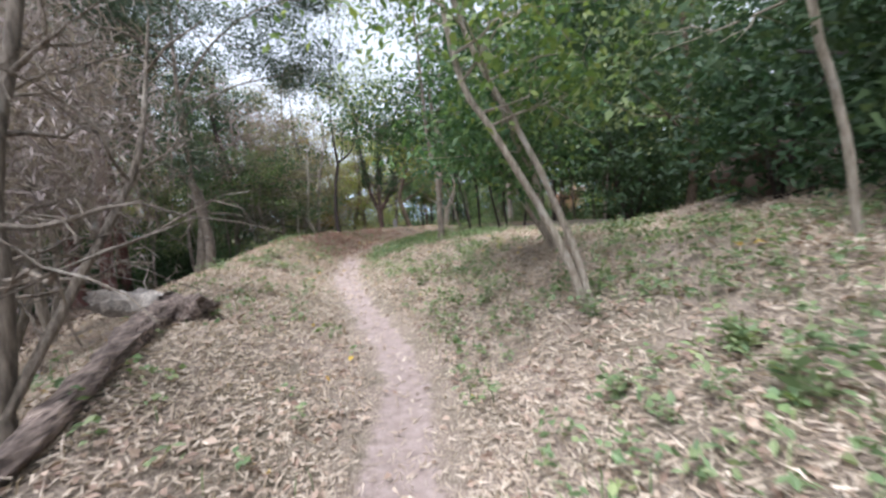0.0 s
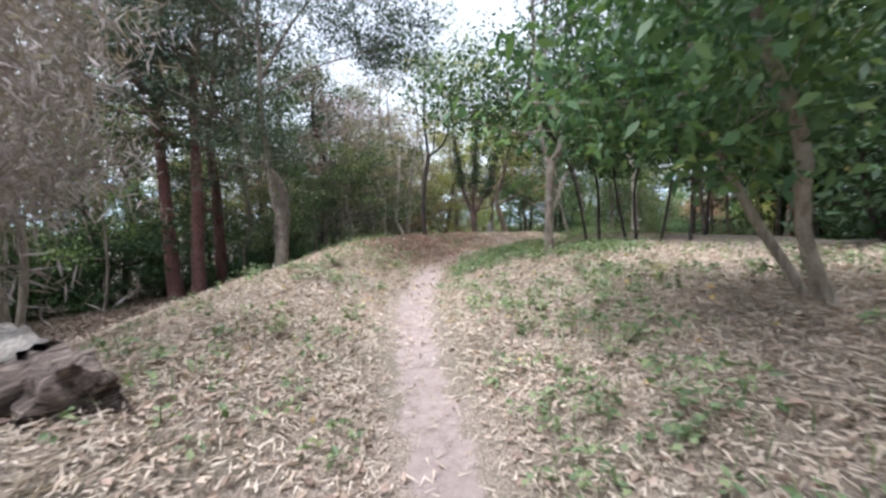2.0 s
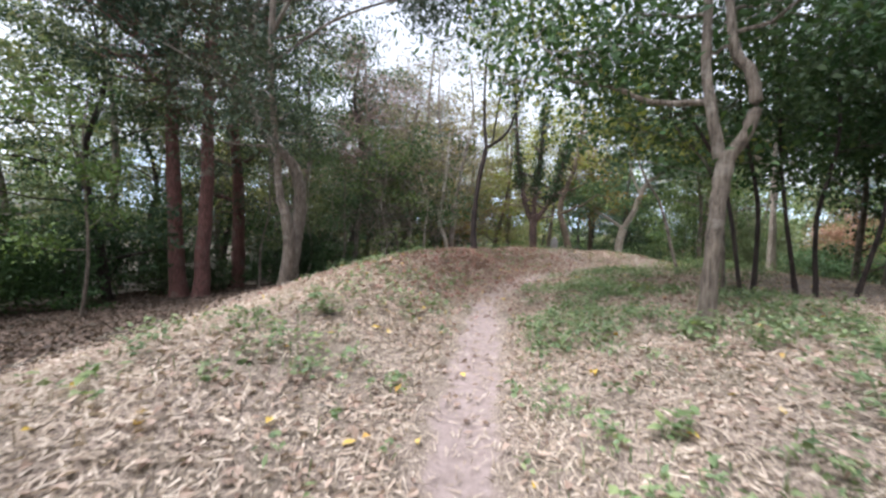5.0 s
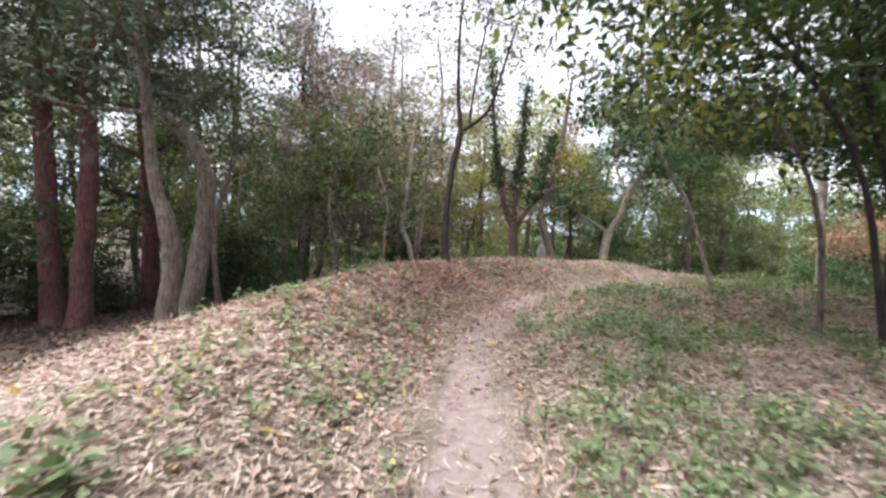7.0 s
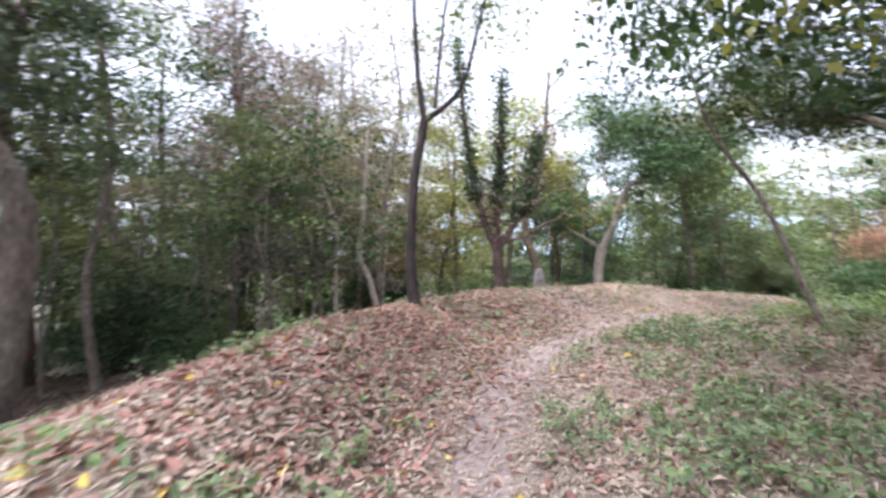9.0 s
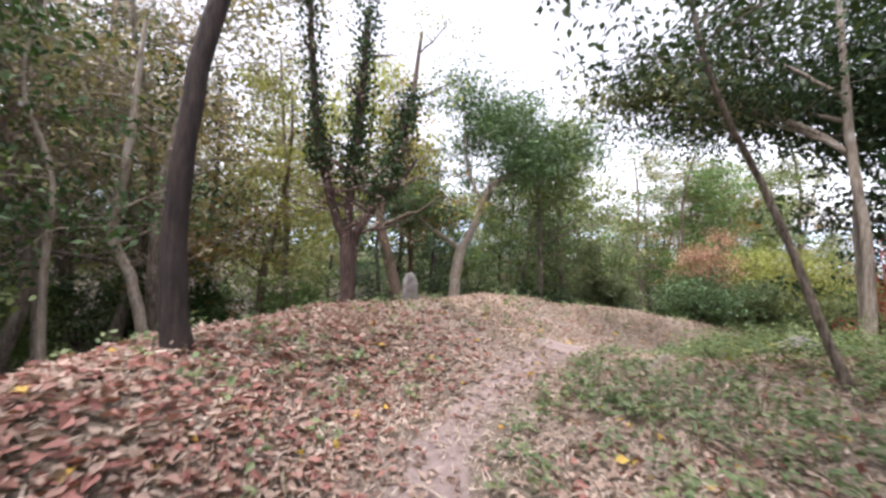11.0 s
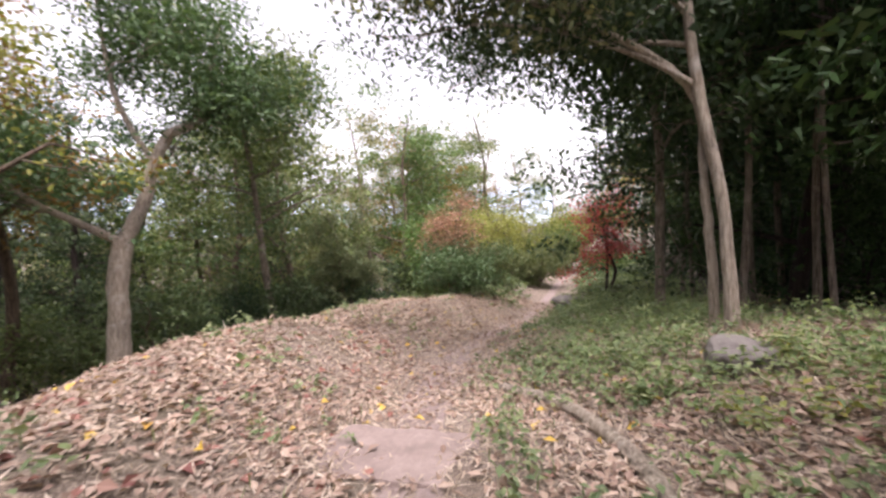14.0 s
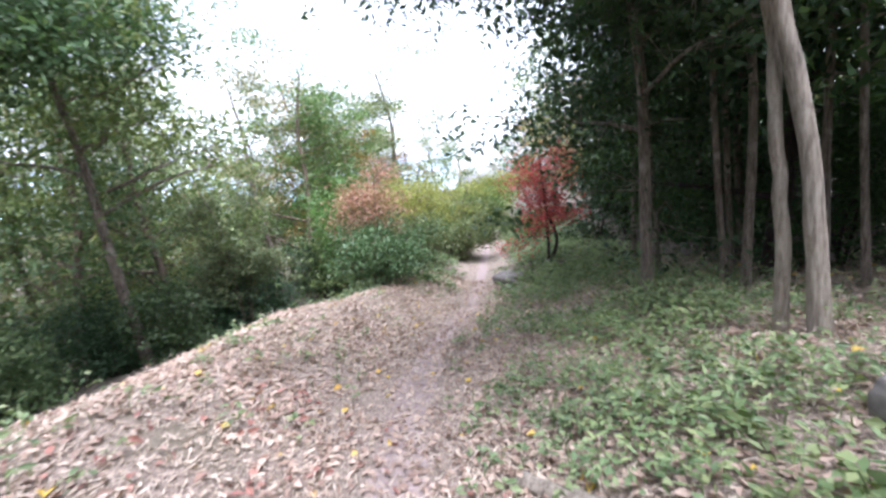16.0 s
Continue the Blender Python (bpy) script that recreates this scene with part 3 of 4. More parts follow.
# the forked tree to the right of the path
tree("grey tree forking low, with dark glossy leaves", -0.02, 10.4,
     [[(0, 0, 0, 0.21), (0, 0, 0.8, 0.17), (0.02, 0, 1.4, 0.18), (0.04, 0, 1.78, 0.18)],
      [(0, 0, 1.7, 0.14), (-0.12, 0, 2.2, 0.12), (-0.2, 0.05, 2.85, 0.1), (-0.3, 0, 5.0, 0.07), (-0.4, 0, 7.0, 0.03)],
      [(0.06, 0, 1.7, 0.14), (0.23, -0.05, 2.1, 0.13), (0.19, -0.05, 2.5, 0.12), (0, 0, 2.95, 0.1), (-0.05, 0.2, 4.6, 0.07), (0.3, 0.2, 7.0, 0.03)],
      [(-0.15, 0.05, 2.3, 0.08), (-0.65, 0.15, 2.35, 0.07), (-1.1, 0.3, 2.6, 0.06), (-1.55, 0.25, 2.68, 0.05), (-1.75, 0.3, 3.0, 0.035), (-2.1, 0.5, 3.3, 0.015)]],
     BARK_GREY, LEAF_DARK, 24, 9, 1.7, 7, 15, 0.13, 0.5, 0.1, 0.55, 0.4, girth=0.45)
for i_, (x_, y_, lx_) in enumerate([(1.9, 13.3, -0.5), (2.1, 13.2, 0.3), (2.7, 13.4, 0.6), (3.2, 13.0, 0.2), (1.2, 12.9, -0.7), (3.8, 13.8, 0.5)]):
    tree("thin dark-stemmed tree with glossy dark leaves", x_, y_, [stem(4.6 + 0.3 * i_, 0.075, (lx_, 0.2), 0.1, np.random.default_rng(40 + i_))], BARK_DARK, LEAF_DARK, 50 + i_, 9, 1.7, 7, 19, 0.14, 0.5, 0.1, 0.5, 0.42, girth=0.5,
         group="thin dark trees right of the path", sides=7)
# the two pale leaning trunks on the right bank, and the trunk at the bank's edge
tree("pale slender double trunk leaning over the bank", 1.15, 3.28,
     [[(0, 0, 0, 0.07), (-0.28, 0.1, 0.8, 0.062), (-0.75, 0.15, 1.7, 0.055), (-1.15, 0.3, 2.6, 0.05), (-1.4, 0.4, 5.0, 0.03)],
      [(0.06, 0.05, 0, 0.065), (-0.12, 0.2, 0.8, 0.06), (-0.5, 0.35, 1.8, 0.05), (-1.0, 0.5, 2.9, 0.045), (-1.6, 0.6, 5.2, 0.02)]],
     BARK_PALE, LEAF_FRESH, 25, 7, 1.3, 6, 12, 0.11, 0.5, 0.2, 0.55, 0.36, girth=0.62, scale=0.84)
tree("pale crooked trunk on the bank", 2.75, 2.7, [[(0, 0, 0, 0.075), (-0.1, 0, 0.7, 0.065), (-0.3, 0, 1.4, 0.06), (-0.42, 0, 2.1, 0.055), (-0.6, 0, 4.5, 0.03)]], BARK_PALE, LEAF_DARK, 26, 7, 1.5, 6, 26, 0.13, 0.5, 0.1, 0.55, 0.4, girth=0.42)
tree("slim crooked pale trunk among the shrubs of the bank", 1.5, 5.41, [[(0, 0, 0, 0.07), (-0.2, -0.1, 0.5, 0.06), (-0.3, -0.25, 0.95, 0.055), (-0.6, -0.45, 1.5, 0.045), (-0.9, -0.6, 2.3, 0.03), (-1.1, -0.4, 4, 0.015)], [(0.05, 0.3, 0, 0.05), (-0.35, 0.3, 0.7, 0.045), (-0.6, 0.4, 1.4, 0.035), (-0.7, 0.5, 2.6, 0.015)]], BARK_PALE, LEAF_DEEP, 27, 9, 1.0, 7, 22, 0.13, 0.45, 0.25, 0.5, 0.36, girth=0.7)
# trunks at the edge of the dark wood
tree("smooth pale-barked trunk at the edge of the wood", 2.84, 16.97,
     [[(0, 0, 0, 0.14), (0, 0.1, 1.3, 0.115), (0, 0.3, 2.45, 0.11), (0, 0.38, 3.2, 0.1)],
      [(0, 0.38, 3.15, 0.09), (-0.1, 0.5, 5, 0.07), (-0.2, 0.6, 8, 0.03)],
      [(0, 0.3, 2.4, 0.07), (-0.1, 0.75, 2.75, 0.06), (-0.4, 1.4, 3.1, 0.045), (-0.8, 2.3, 3.35, 0.03), (-1.1, 3.0, 3.3, 0.012)],
      [(0, 0.38, 3.1, 0.06), (-0.5, 0.9, 3.7, 0.05), (-1.1, 1.5, 4.0, 0.03), (-1.8, 2.1, 3.9, 0.012)],
      [(0, 0.35, 2.8, 0.06), (0.5, 1.4, 3.3, 0.05), (0.7, 2.6, 3.5, 0.03), (0.6, 3.8, 3.3, 0.012)]],
     BARK_PALE, LEAF_DARK, 28, 10, 0.9, 7, 22, 0.11, 0.42, 0.15, 0.25, 0.36, girth=0.47)
tree("second pale trunk with yellowing leaves arching over the path", 3.02, 17.14, [[(0, 0, 0, 0.05), (-0.06, 0.02, 0.7, 0.045), (-0.1, 0.08, 1.5, 0.042), (-0.12, 0.22, 2.5, 0.04), (-0.6, 1.2, 3.3, 0.035), (-1.3, 2.1, 3.7, 0.025), (-1.8, 2.9, 3.7, 0.01)]], BARK_PALE, LEAF_OLIVE, 29, 12, 0.9, 7, 14, 0.11, 0.5, 0.15, 0.68, 0.32)
for i_, (x_, y_, r_) in enumerate([(4.95, 17.0, 0.12), (5.15, 17.15, 0.09), (5.3, 16.2, 0.11), (4.6, 16.1, 0.08), (6.3, 16.9, 0.1), (6.9, 17.8, 0.09), (4.2, 15.0, 0.1), (6.0, 15.2, 0.12), (7.8, 16.5, 0.13), (8.4, 18.2, 0.1), (5.4, 13.6, 0.1), (9.4, 16.8, 0.14)]):
    tree("slim grey trunk in the dark wood", x_, y_, [stem(9, r_, (0.3 - 0.1 * (i_ % 5), 0.2), 0.12, np.random.default_rng(70 + i_))], BARK_GREY, LEAF_DARK, 80 + i_, 11, 1.9, 6, 30, 0.19, 0.45, 0.1, 0.3, 0.5, girth=0.45, group="trunks of the dark wood", sides=7)
# stems below the bank
for i_, (x_, y_, h_) in enumerate([(-12.3, 17.4, 6), (-11.6, 20.5, 5), (-11.5, 18.9, 5), (-10.2, 19.6, 6), (-9.2, 20.8, 5), (-8.4, 22.0, 7), (-13.4, 12.4, 6), (-7.0, 23.5, 6), (-10.5, 23.5, 8), (-8.0, 18.6, 5), (-6.8, 19.6, 5)]):
    tree("slender pale stem on the wooded slope", x_, y_, [stem(h_, 0.07, (0.4 - 0.17 * (i_ % 6), 0), 0.12, np.random.default_rng(100 + i_))], BARK_PALE if i_ % 3 else BARK_GREY, (LEAF_MID, LEAF_DARK, LEAF_OLIVE)[i_ % 3], 110 + i_, 7, 1.3, 5, 18, 0.15, 0.5, 0, 0.35, 0.4, girth=0.75,
         group="stems on the wooded slope", sides=6)
# the bushes and the maple along the path ahead
def bush(label, x, y, h, w, leaf, seed, stems=7, size=0.09, leaves=34, name="bush", bark=None, group="", clump=0.22):
    rng = np.random.default_rng(seed)
    ss = []
    for i in range(stems):
        a = rng.uniform(0, 6.28)
        k = rng.uniform(0.25, 1) * w / 2
        hh = h * rng.uniform(0.7, 1.0)
        ss.append([(0.08 * np.cos(a), 0.08 * np.sin(a), 0, 0.025), (k * 0.4 * np.cos(a), k * 0.4 * np.sin(a), hh * 0.4, 0.02), (k * np.cos(a), k * np.sin(a), hh, 0.007)])
    return tree(label, x, y, ss, bark or BARK_BROWN, leaf, seed, 6, 0.34 * w, 6, leaves, size, 0.5, 0, 0.5, clump, name, group, 5, "bush", 0.1, 0.9)


bush("rust-coloured twiggy bush beside the path", 7.3, 23.7, 3.0, 1.5, LEAF_RUST, 130, 6, 0.075, 16, clump=0.3)
bush("yellow-green rounded bush beside the path", 10.2, 24.9, 2.9, 2.6, LEAF_YELLOW, 131, 6, 0.1, 16, clump=0.34)
bush("low yellow-green spreading bush beside the path", 12.6, 24.6, 2.6, 3.0, LEAF_YELLOW, 132, 6, 0.1, 16, clump=0.36)
bush("fresh green bush above the path", 10.9, 27.2, 4.0, 2.8, LEAF_FRESH, 133, 6, 0.1, 18, clump=0.36)
bush("low dark green bush at the wood's edge", 9.0, 23.9, 1.5, 2.0, LEAF_MID, 136, 7, 0.1, 18, clump=0.3)
bush("low green bush below the rust-coloured one", 6.5, 23.0, 1.2, 1.8, LEAF_MID, 138, 6, 0.1, 16, clump=0.28)
bush("green bush closing the far bend of the path", 18.2, 24.6, 2.4, 2.8, LEAF_FRESH, 139, 6, 0.12, 22, clump=0.36)
bush("yellow-green bush behind the far bend", 20.2, 25.4, 3.2, 3.0, LEAF_YELLOW, 163, 6, 0.13, 20, clump=0.4)
bush("dark green bush at the far bend", 16.9, 24.9, 1.9, 2.0, LEAF_MID, 164, 6, 0.12, 20, clump=0.32)
bush("low green bush beside the far path", 12.4, 23.6, 1.3, 2.2, LEAF_MID, 137, 7, 0.1, 18, clump=0.3)
tree("tall olive-green tree behind the crest", -6.4, 21.6, [stem(8.5, 0.1, (0.4, 0), 0.15, np.random.default_rng(18))], BARK_GREY, LEAF_OLIVE, 162, 12, 2.1, 7, 16, 0.16, 0.5, 0, 0.3, 0.42)
tree("light yellow-green tree behind the ivy-clad one", -3.0, 27.2, [stem(8.6, 0.12, (0.3, 0), 0.15, np.random.default_rng(19))], BARK_GREY, LEAF_YELLOW, 165, 14, 1.9, 8, 20, 0.15, 0.55, 0, 0.45, 0.4)
tree("half-bare grey-leaved tree on the slope", -10.4, 20.6, [stem(9.5, 0.12, (0.5, 0), 0.2, np.random.default_rng(20))], BARK_GREY, LEAF_GREY, 166, 14, 2.5, 8, 26, 0.17, 0.3, 0.1, 0.3, 0.45)
tree("half-bare grey tree hung with withered vines", -8.6, 21.4, [stem(7.2, 0.12, (0.5, 0), 0.2, np.random.default_rng(24)), stem(6.4, 0.09, (-1.2, 0.3), 0.2, np.random.default_rng(25))], BARK_GREY, LEAF_GREY, 168, 12, 2.2, 8, 22, 0.13, 0.3, 0.2, 0.3, 0.42)
tree("yellowing tree behind the ivy-clad one", -5.6, 26.2, [stem(7.5, 0.12, (0.5, 0), 0.15, np.random.default_rng(16))], BARK_BROWN, LEAF_YELLOW, 160, 14, 2.2, 8, 22, 0.16, 0.55, 0, 0.3, 0.42)
tree("orange-brown tree behind the ivy-clad one", -1.2, 28.2, [stem(8.0, 0.12, (0.3, 0), 0.15, np.random.default_rng(17))], BARK_BROWN, LEAF_ORANGE, 161, 13, 2.0, 8, 22, 0.16, 0.55, 0, 0.45, 0.42)
tree("small maple with bright red leaves", 9.1, 20.06, [stem(2.6, 0.05, (-0.2, 0), 0.08, np.random.default_rng(3)), stem(2.3, 0.045, (0.4, 0), 0.08, np.random.default_rng(4))], BARK_DARK, LEAF_RED, 134, 8, 0.75, 6, 22, 0.07, 0.7, 0, 0.35, 0.3, name="maple")
bush("brown-stemmed bush hung with yellowing leaves", 6.4, 27.4, 4.2, 2.0, LEAF_OLIVE, 135, bark=BARK_BROWN)

# the tree that leans over the path at the bend, and its neighbour whose boughs hang over the view
tree("slim grey trunk leaning far over the weeds", 0.75, 15.82, [[(0, 0, 0, 0.062), (-0.15, 0.15, 0.55, 0.056), (-0.26, 0.28, 1.05, 0.052), (-0.44, 0.42, 1.63, 0.047), (-0.75, 0.48, 2.15, 0.042), (-1.05, 0.55, 2.95, 0.034), (-1.3, 0.6, 4.4, 0.015)]], BARK_GREY, LEAF_DARK, 34, 9, 1.1, 7, 14, 0.11, 0.5, 0.1, 0.78, 0.36, girth=0.62)
tree("leafy tree at the wood's edge with a spreading bough", 4.9, 18.0, [[(0, 0, 0, 0.07), (0.05, 0, 2.4, 0.06), (-0.1, 0.1, 3.8, 0.05), (-0.2, 0.1, 6.4, 0.02)], [(-0.05, 0.05, 3.4, 0.04), (-0.8, 0.3, 4.0, 0.03), (-1.9, 0.5, 4.4, 0.012)]], BARK_GREY, LEAF_DARK, 167, 10, 1.3, 8, 30, 0.12, 0.5, 0.15, 0.1, 0.42, clear_trunk=False)
tree("arched thin tree with large dark leaves", 0.95, 13.4, [[(0, 0, 0, 0.06), (-0.1, 0, 1.2, 0.055), (-0.35, 0.1, 2.1, 0.045), (-0.9, 0.2, 2.9, 0.035), (-1.4, 0.2, 4.6, 0.015)]], BARK_GREY, LEAF_DARK, 32, 11, 1.6, 8, 20, 0.14, 0.55, 0.1, 0.5, 0.42, girth=0.5)
tree("thin tree with yellow-green leaves above the path", 0.9, 12.4, [[(0, 0, 0, 0.06), (-0.4, 0, 1.8, 0.05), (-1.2, 0.3, 3.2, 0.04), (-2.2, 0.6, 4.2, 0.02)]], BARK_DARK, LEAF_YELLOW, 33, 8, 1.7, 7, 10, 0.13, 0.6, 0.2, 0.45, 0.45, girth=0.5)


# dead, vine-hung shrubs on the slope beside the start
def dead_shrub(label, x, y, h, seed, stems=4, leaves=11):
    rng = np.random.default_rng(seed)
    ss = [stem(h * rng.uniform(0.75, 1.05), 0.045, (rng.uniform(-0.9, 0.9), rng.uniform(-0.7, 0.7)), 0.14, rng) for _ in range(stems)]
    return tree(label, x, y, ss, BARK_PALE, DEAD_LEAF, seed, 11, 0.95, 8, leaves, 0.2, 0.1, 0.5, 0.42, 0.27, "shrub", "dead shrubs on the slope", 6, "shrub", 0.15)


dead_shrub("dead grey shrub tangled in withered vines", -4.5, 4.0, 4.6, 150)
dead_shrub("dead grey shrub tangled in withered vines", -5.3, 5.4, 4.8, 151)
dead_shrub("dead grey shrub tangled in withered vines", -5.4, 2.4, 4.4, 152)
dead_shrub("dead grey shrub tangled in withered vines", -3.9, 2.6, 3.6, 153)
BARE = [[(0, 0, 0, 0.05), (0.0, 0.1, 0.6, 0.04), (0.0, 0.15, 1.3, 0.035), (0.08, 0.3, 2.1, 0.03), (0.25, 0.5, 3.6, 0.01)], [(0.02, 0, 0.1, 0.03), (0.15, 0.35, 0.7, 0.025), (0.3, 0.7, 1.4, 0.02), (0.2, 1.1, 2.4, 0.008)],
        [(0, 0, 0.2, 0.03), (-0.2, 0.3, 1.0, 0.022), (-0.25, 0.5, 2.2, 0.01)]]
tree("bare twiggy shrub with pale dry twigs", -2.12, 1.85, BARE, BARK_GREY, LEAF_FRESH, 154, 10, 0.8, 7, 0, 0.1, 0.5, 0, 0.25, 0.2, "shrub", "", 8, "shrub", 0.1)

# ---- the woods behind: a few kinds, set again and again ----
rng_w = np.random.default_rng(7)
HIDE = -300.0
kinds = {
    "green": tree("full green leafy tree of the woods", 0, HIDE, [stem(9, 0.14, (0.5, 0.2), 0.2, np.random.default_rng(8))], BARK_BROWN, LEAF_MID, 140, 14, 2.6, 9, 26, 0.21, 0.5, 0, 0.22, 0.42, base=0.0),
    "dark": tree("tall dark evergreen tree of the woods", 0, HIDE, [stem(9, 0.15, (-0.4, 0.2), 0.2, np.random.default_rng(9))], BARK_DARK, LEAF_DARK, 141, 14, 2.6, 9, 26, 0.22, 0.45, 0.1, 0.2, 0.42, base=0.0),
    "olive": tree("olive-green thinning tree of the woods", 0, HIDE, [stem(9.5, 0.13, (0.7, 0), 0.25, np.random.default_rng(10))], BARK_GREY, LEAF_OLIVE, 142, 13, 2.5, 9, 24, 0.2, 0.5, 0, 0.22, 0.4, base=0.0),
    "grey": tree("grey half-bare tree of the woods", 0, HIDE, [stem(8.5, 0.11, (-0.6, 0), 0.25, np.random.default_rng(11)), stem(7.5, 0.09, (0.9, 0.2), 0.25, np.random.default_rng(12))], BARK_GREY, LEAF_GREY, 143, 11, 2.3, 8, 24, 0.18, 0.28, 0, 0.25, 0.4, base=0.0),
    "orange": tree("orange-brown autumn tree in the woods", 0, HIDE, [stem(8, 0.12, (0.4, 0), 0.2, np.random.default_rng(13))], BARK_BROWN, LEAF_ORANGE, 144, 12, 2.2, 9, 22, 0.19, 0.55, 0, 0.25, 0.36, base=0.0),
    "far_green": tree("distant green tree of the woods", 0, HIDE, [stem(9, 0.16, (0.5, 0.2), 0.2, np.random.default_rng(14))], BARK_BROWN, LEAF_OLIVE, 147, 12, 2.7, 6, 12, 0.5, 0.55, 0, 0.1, 0.6, base=0.0),
    "far_dark": tree("distant dark tree of the woods", 0, HIDE, [stem(9, 0.16, (-0.5, 0.2), 0.2, np.random.default_rng(15))], BARK_DARK, LEAF_MID, 148, 12, 2.7, 6, 12, 0.5, 0.55, 0, 0.1, 0.6, base=0.0),
    "shrub_dark": tree("dark evergreen shrub in the undergrowth", 0, HIDE, [stem(2.4, 0.03, (0.5, 0), 0.1), stem(2.1, 0.03, (-0.6, 0.3), 0.1), stem(1.9, 0.03, (0, -0.6), 0.1)], BARK_DARK, LEAF_DARK, 145, 6, 0.9, 5, 16, 0.19, 0.5, 0, 0.1, 0.32, name="shrub", category="shrub", base=0.0),
    "shrub_green": tree("green leafy shrub in the undergrowth", 0, HIDE, [stem(2.2, 0.03, (0.5, 0), 0.1), stem(2.0, 0.03, (-0.6, 0.3), 0.1), stem(1.7, 0.03, (0.1, -0.6), 0.1)], BARK_BROWN, LEAF_MID, 146, 6, 0.9, 5, 15, 0.18, 0.5, 0, 0.1, 0.32, name="shrub", category="shrub", base=0.0),
}
for k_ in kinds.values():
    k_.location = (float(rng_w.uniform(-26, -20)), float(rng_w.uniform(20, 44)), 0)
    k_.location.z = float(ground(k_.location.x, k_.location.y)) - 0.05


def plant(kind, x, y, scale, group):
    z = float(ground(x, y)) - 0.08
    c = copy_thing(kinds[kind], pose(x, y, z, 0, 0, float(rng_w.uniform(0, 360))))
    c.scale = (scale,) * 3
    c["group"] = group


def fill(n, box, choice, lo, hi, group, gap=1.6, clear=3.2):
    """Sets up to n plants over a stretch of the plan, apart from each other and from the path."""
    spots, names = [], list(choice)
    for _ in range(n * 12):
        if len(spots) >= n:
            break
        x, y = rng_w.uniform(box[0], box[2]), rng_w.uniform(box[1], box[3])
        if abs(float(along(x, y)[1][0])) < clear or any((x - a) ** 2 + (y - b) ** 2 < gap ** 2 for a, b in spots):
            continue
        spots.append((x, y))
        plant(names[rng_w.integers(len(names))], x, y, float(rng_w.uniform(lo, hi)), group)


fill(20, (-30, 0, -15.5, 24), ("dark", "dark", "green", "olive"), 0.9, 1.3, "woods below the bank", 2.4)
fill(11, (-26, 24, -9, 40), ("dark", "grey", "olive", "green"), 1.0, 1.3, "woods below the bank", 2.4)
fill(8, (-12, 26, -4.2, 34), ("grey", "olive", "orange", "olive", "olive", "green"), 0.8, 1.05, "woods behind the knoll", 1.7)
fill(6, (-17, 1, -9.5, 9), ("dark", "olive", "grey"), 0.85, 1.1, "woods below the bank", 2.0)
fill(9, (-3, 30, 8, 40), ("dark", "dark", "green", "olive"), 0.85, 1.0, "woods behind the knoll", 2.0)
fill(12, (4.5, 30, 18, 37), ("green", "olive", "green", "olive"), 0.95, 1.12, "woods along the path", 2.0, 4.5)
fill(10, (16, 28, 32, 40), ("green", "olive", "green", "orange"), 0.95, 1.15, "woods along the path", 2.2, 4.0)
fill(12, (22, 15, 44, 32), ("green", "olive", "green", "orange", "olive"), 0.85, 1.1, "woods along the path", 2.4, 3.0)
fill(16, (6, 13.5, 24, 18.8), ("dark", "dark", "dark", "green"), 0.85, 1.2, "dark wood", 1.8, 4.5)
fill(6, (8, 9, 20, 14), ("olive", "green", "olive"), 0.7, 0.9, "trees beyond the glade", 2.2, 4.5)
fill(15, (4.6, -2, 13, 9), ("dark", "dark", "green"), 0.6, 0.95, "trees above the right bank", 1.8, 5.0)
fill(16, (-60, -20, -28, 60), ("far_dark", "far_green"), 1.0, 1.5, "distant woods", 4.0)
fill(26, (-22, 37, 34, 46), ("far_dark", "far_green"), 0.55, 0.8, "distant woods", 2.4)
fill(24, (-28, 46, 60, 70), ("far_dark", "far_green"), 0.95, 1.3, "distant woods", 4.0)
fill(14, (44, -10, 70, 44), ("far_dark", "far_green"), 1.0, 1.4, "distant woods", 4.0)
fill(22, (-20, 17.2, -6.8, 30), ("shrub_dark", "shrub_green", "shrub_dark"), 0.55, 1.0, "undergrowth below the bank", 1.3, 6.0)
fill(28, (-24, 2, -15.8, 18), ("shrub_dark", "shrub_dark", "shrub_green"), 0.8, 1.3, "undergrowth below the bank", 1.3, 6.0)
fill(7, (-9, 25, -3, 32), ("shrub_green",), 0.6, 0.9, "undergrowth behind the knoll", 1.2, 4.2)
# mostly dark-leaved shrubs, standing in for the black shade under the crowns
fill(20, (-2.5, 27.3, 8, 31), ("shrub_dark", "shrub_dark", "shrub_dark", "shrub_green"), 0.6, 0.95, "undergrowth behind the knoll", 1.1, 4.2)
fill(16, (9, 24.5, 26, 31), ("shrub_green", "shrub_green", "shrub_dark"), 0.8, 1.2, "undergrowth along the path", 1.2, 2.4)
fill(18, (3.0, 1.5, 10, 9), ("shrub_dark", "shrub_dark", "shrub_green"), 0.6, 1.05, "undergrowth on the right bank", 1.1, 3.6)
fill(10, (13, 21, 25, 29), ("shrub_green",), 0.35, 0.65, "low shrubs by the far path", 1.3, 0.9)
fill(8, (7, 12.8, 13, 16.5), ("shrub_dark",), 0.8, 1.1, "undergrowth of the dark wood", 1.5, 2.6)
fill(8, (9.5, 14, 22, 20.0), ("shrub_dark",), 0.8, 1.2, "undergrowth of the dark wood", 1.5, 2.6)
fill(4, (-8, -14, 8, -5), ("dark", "green"), 0.7, 1.0, "trees behind", 2.4, 2.5)
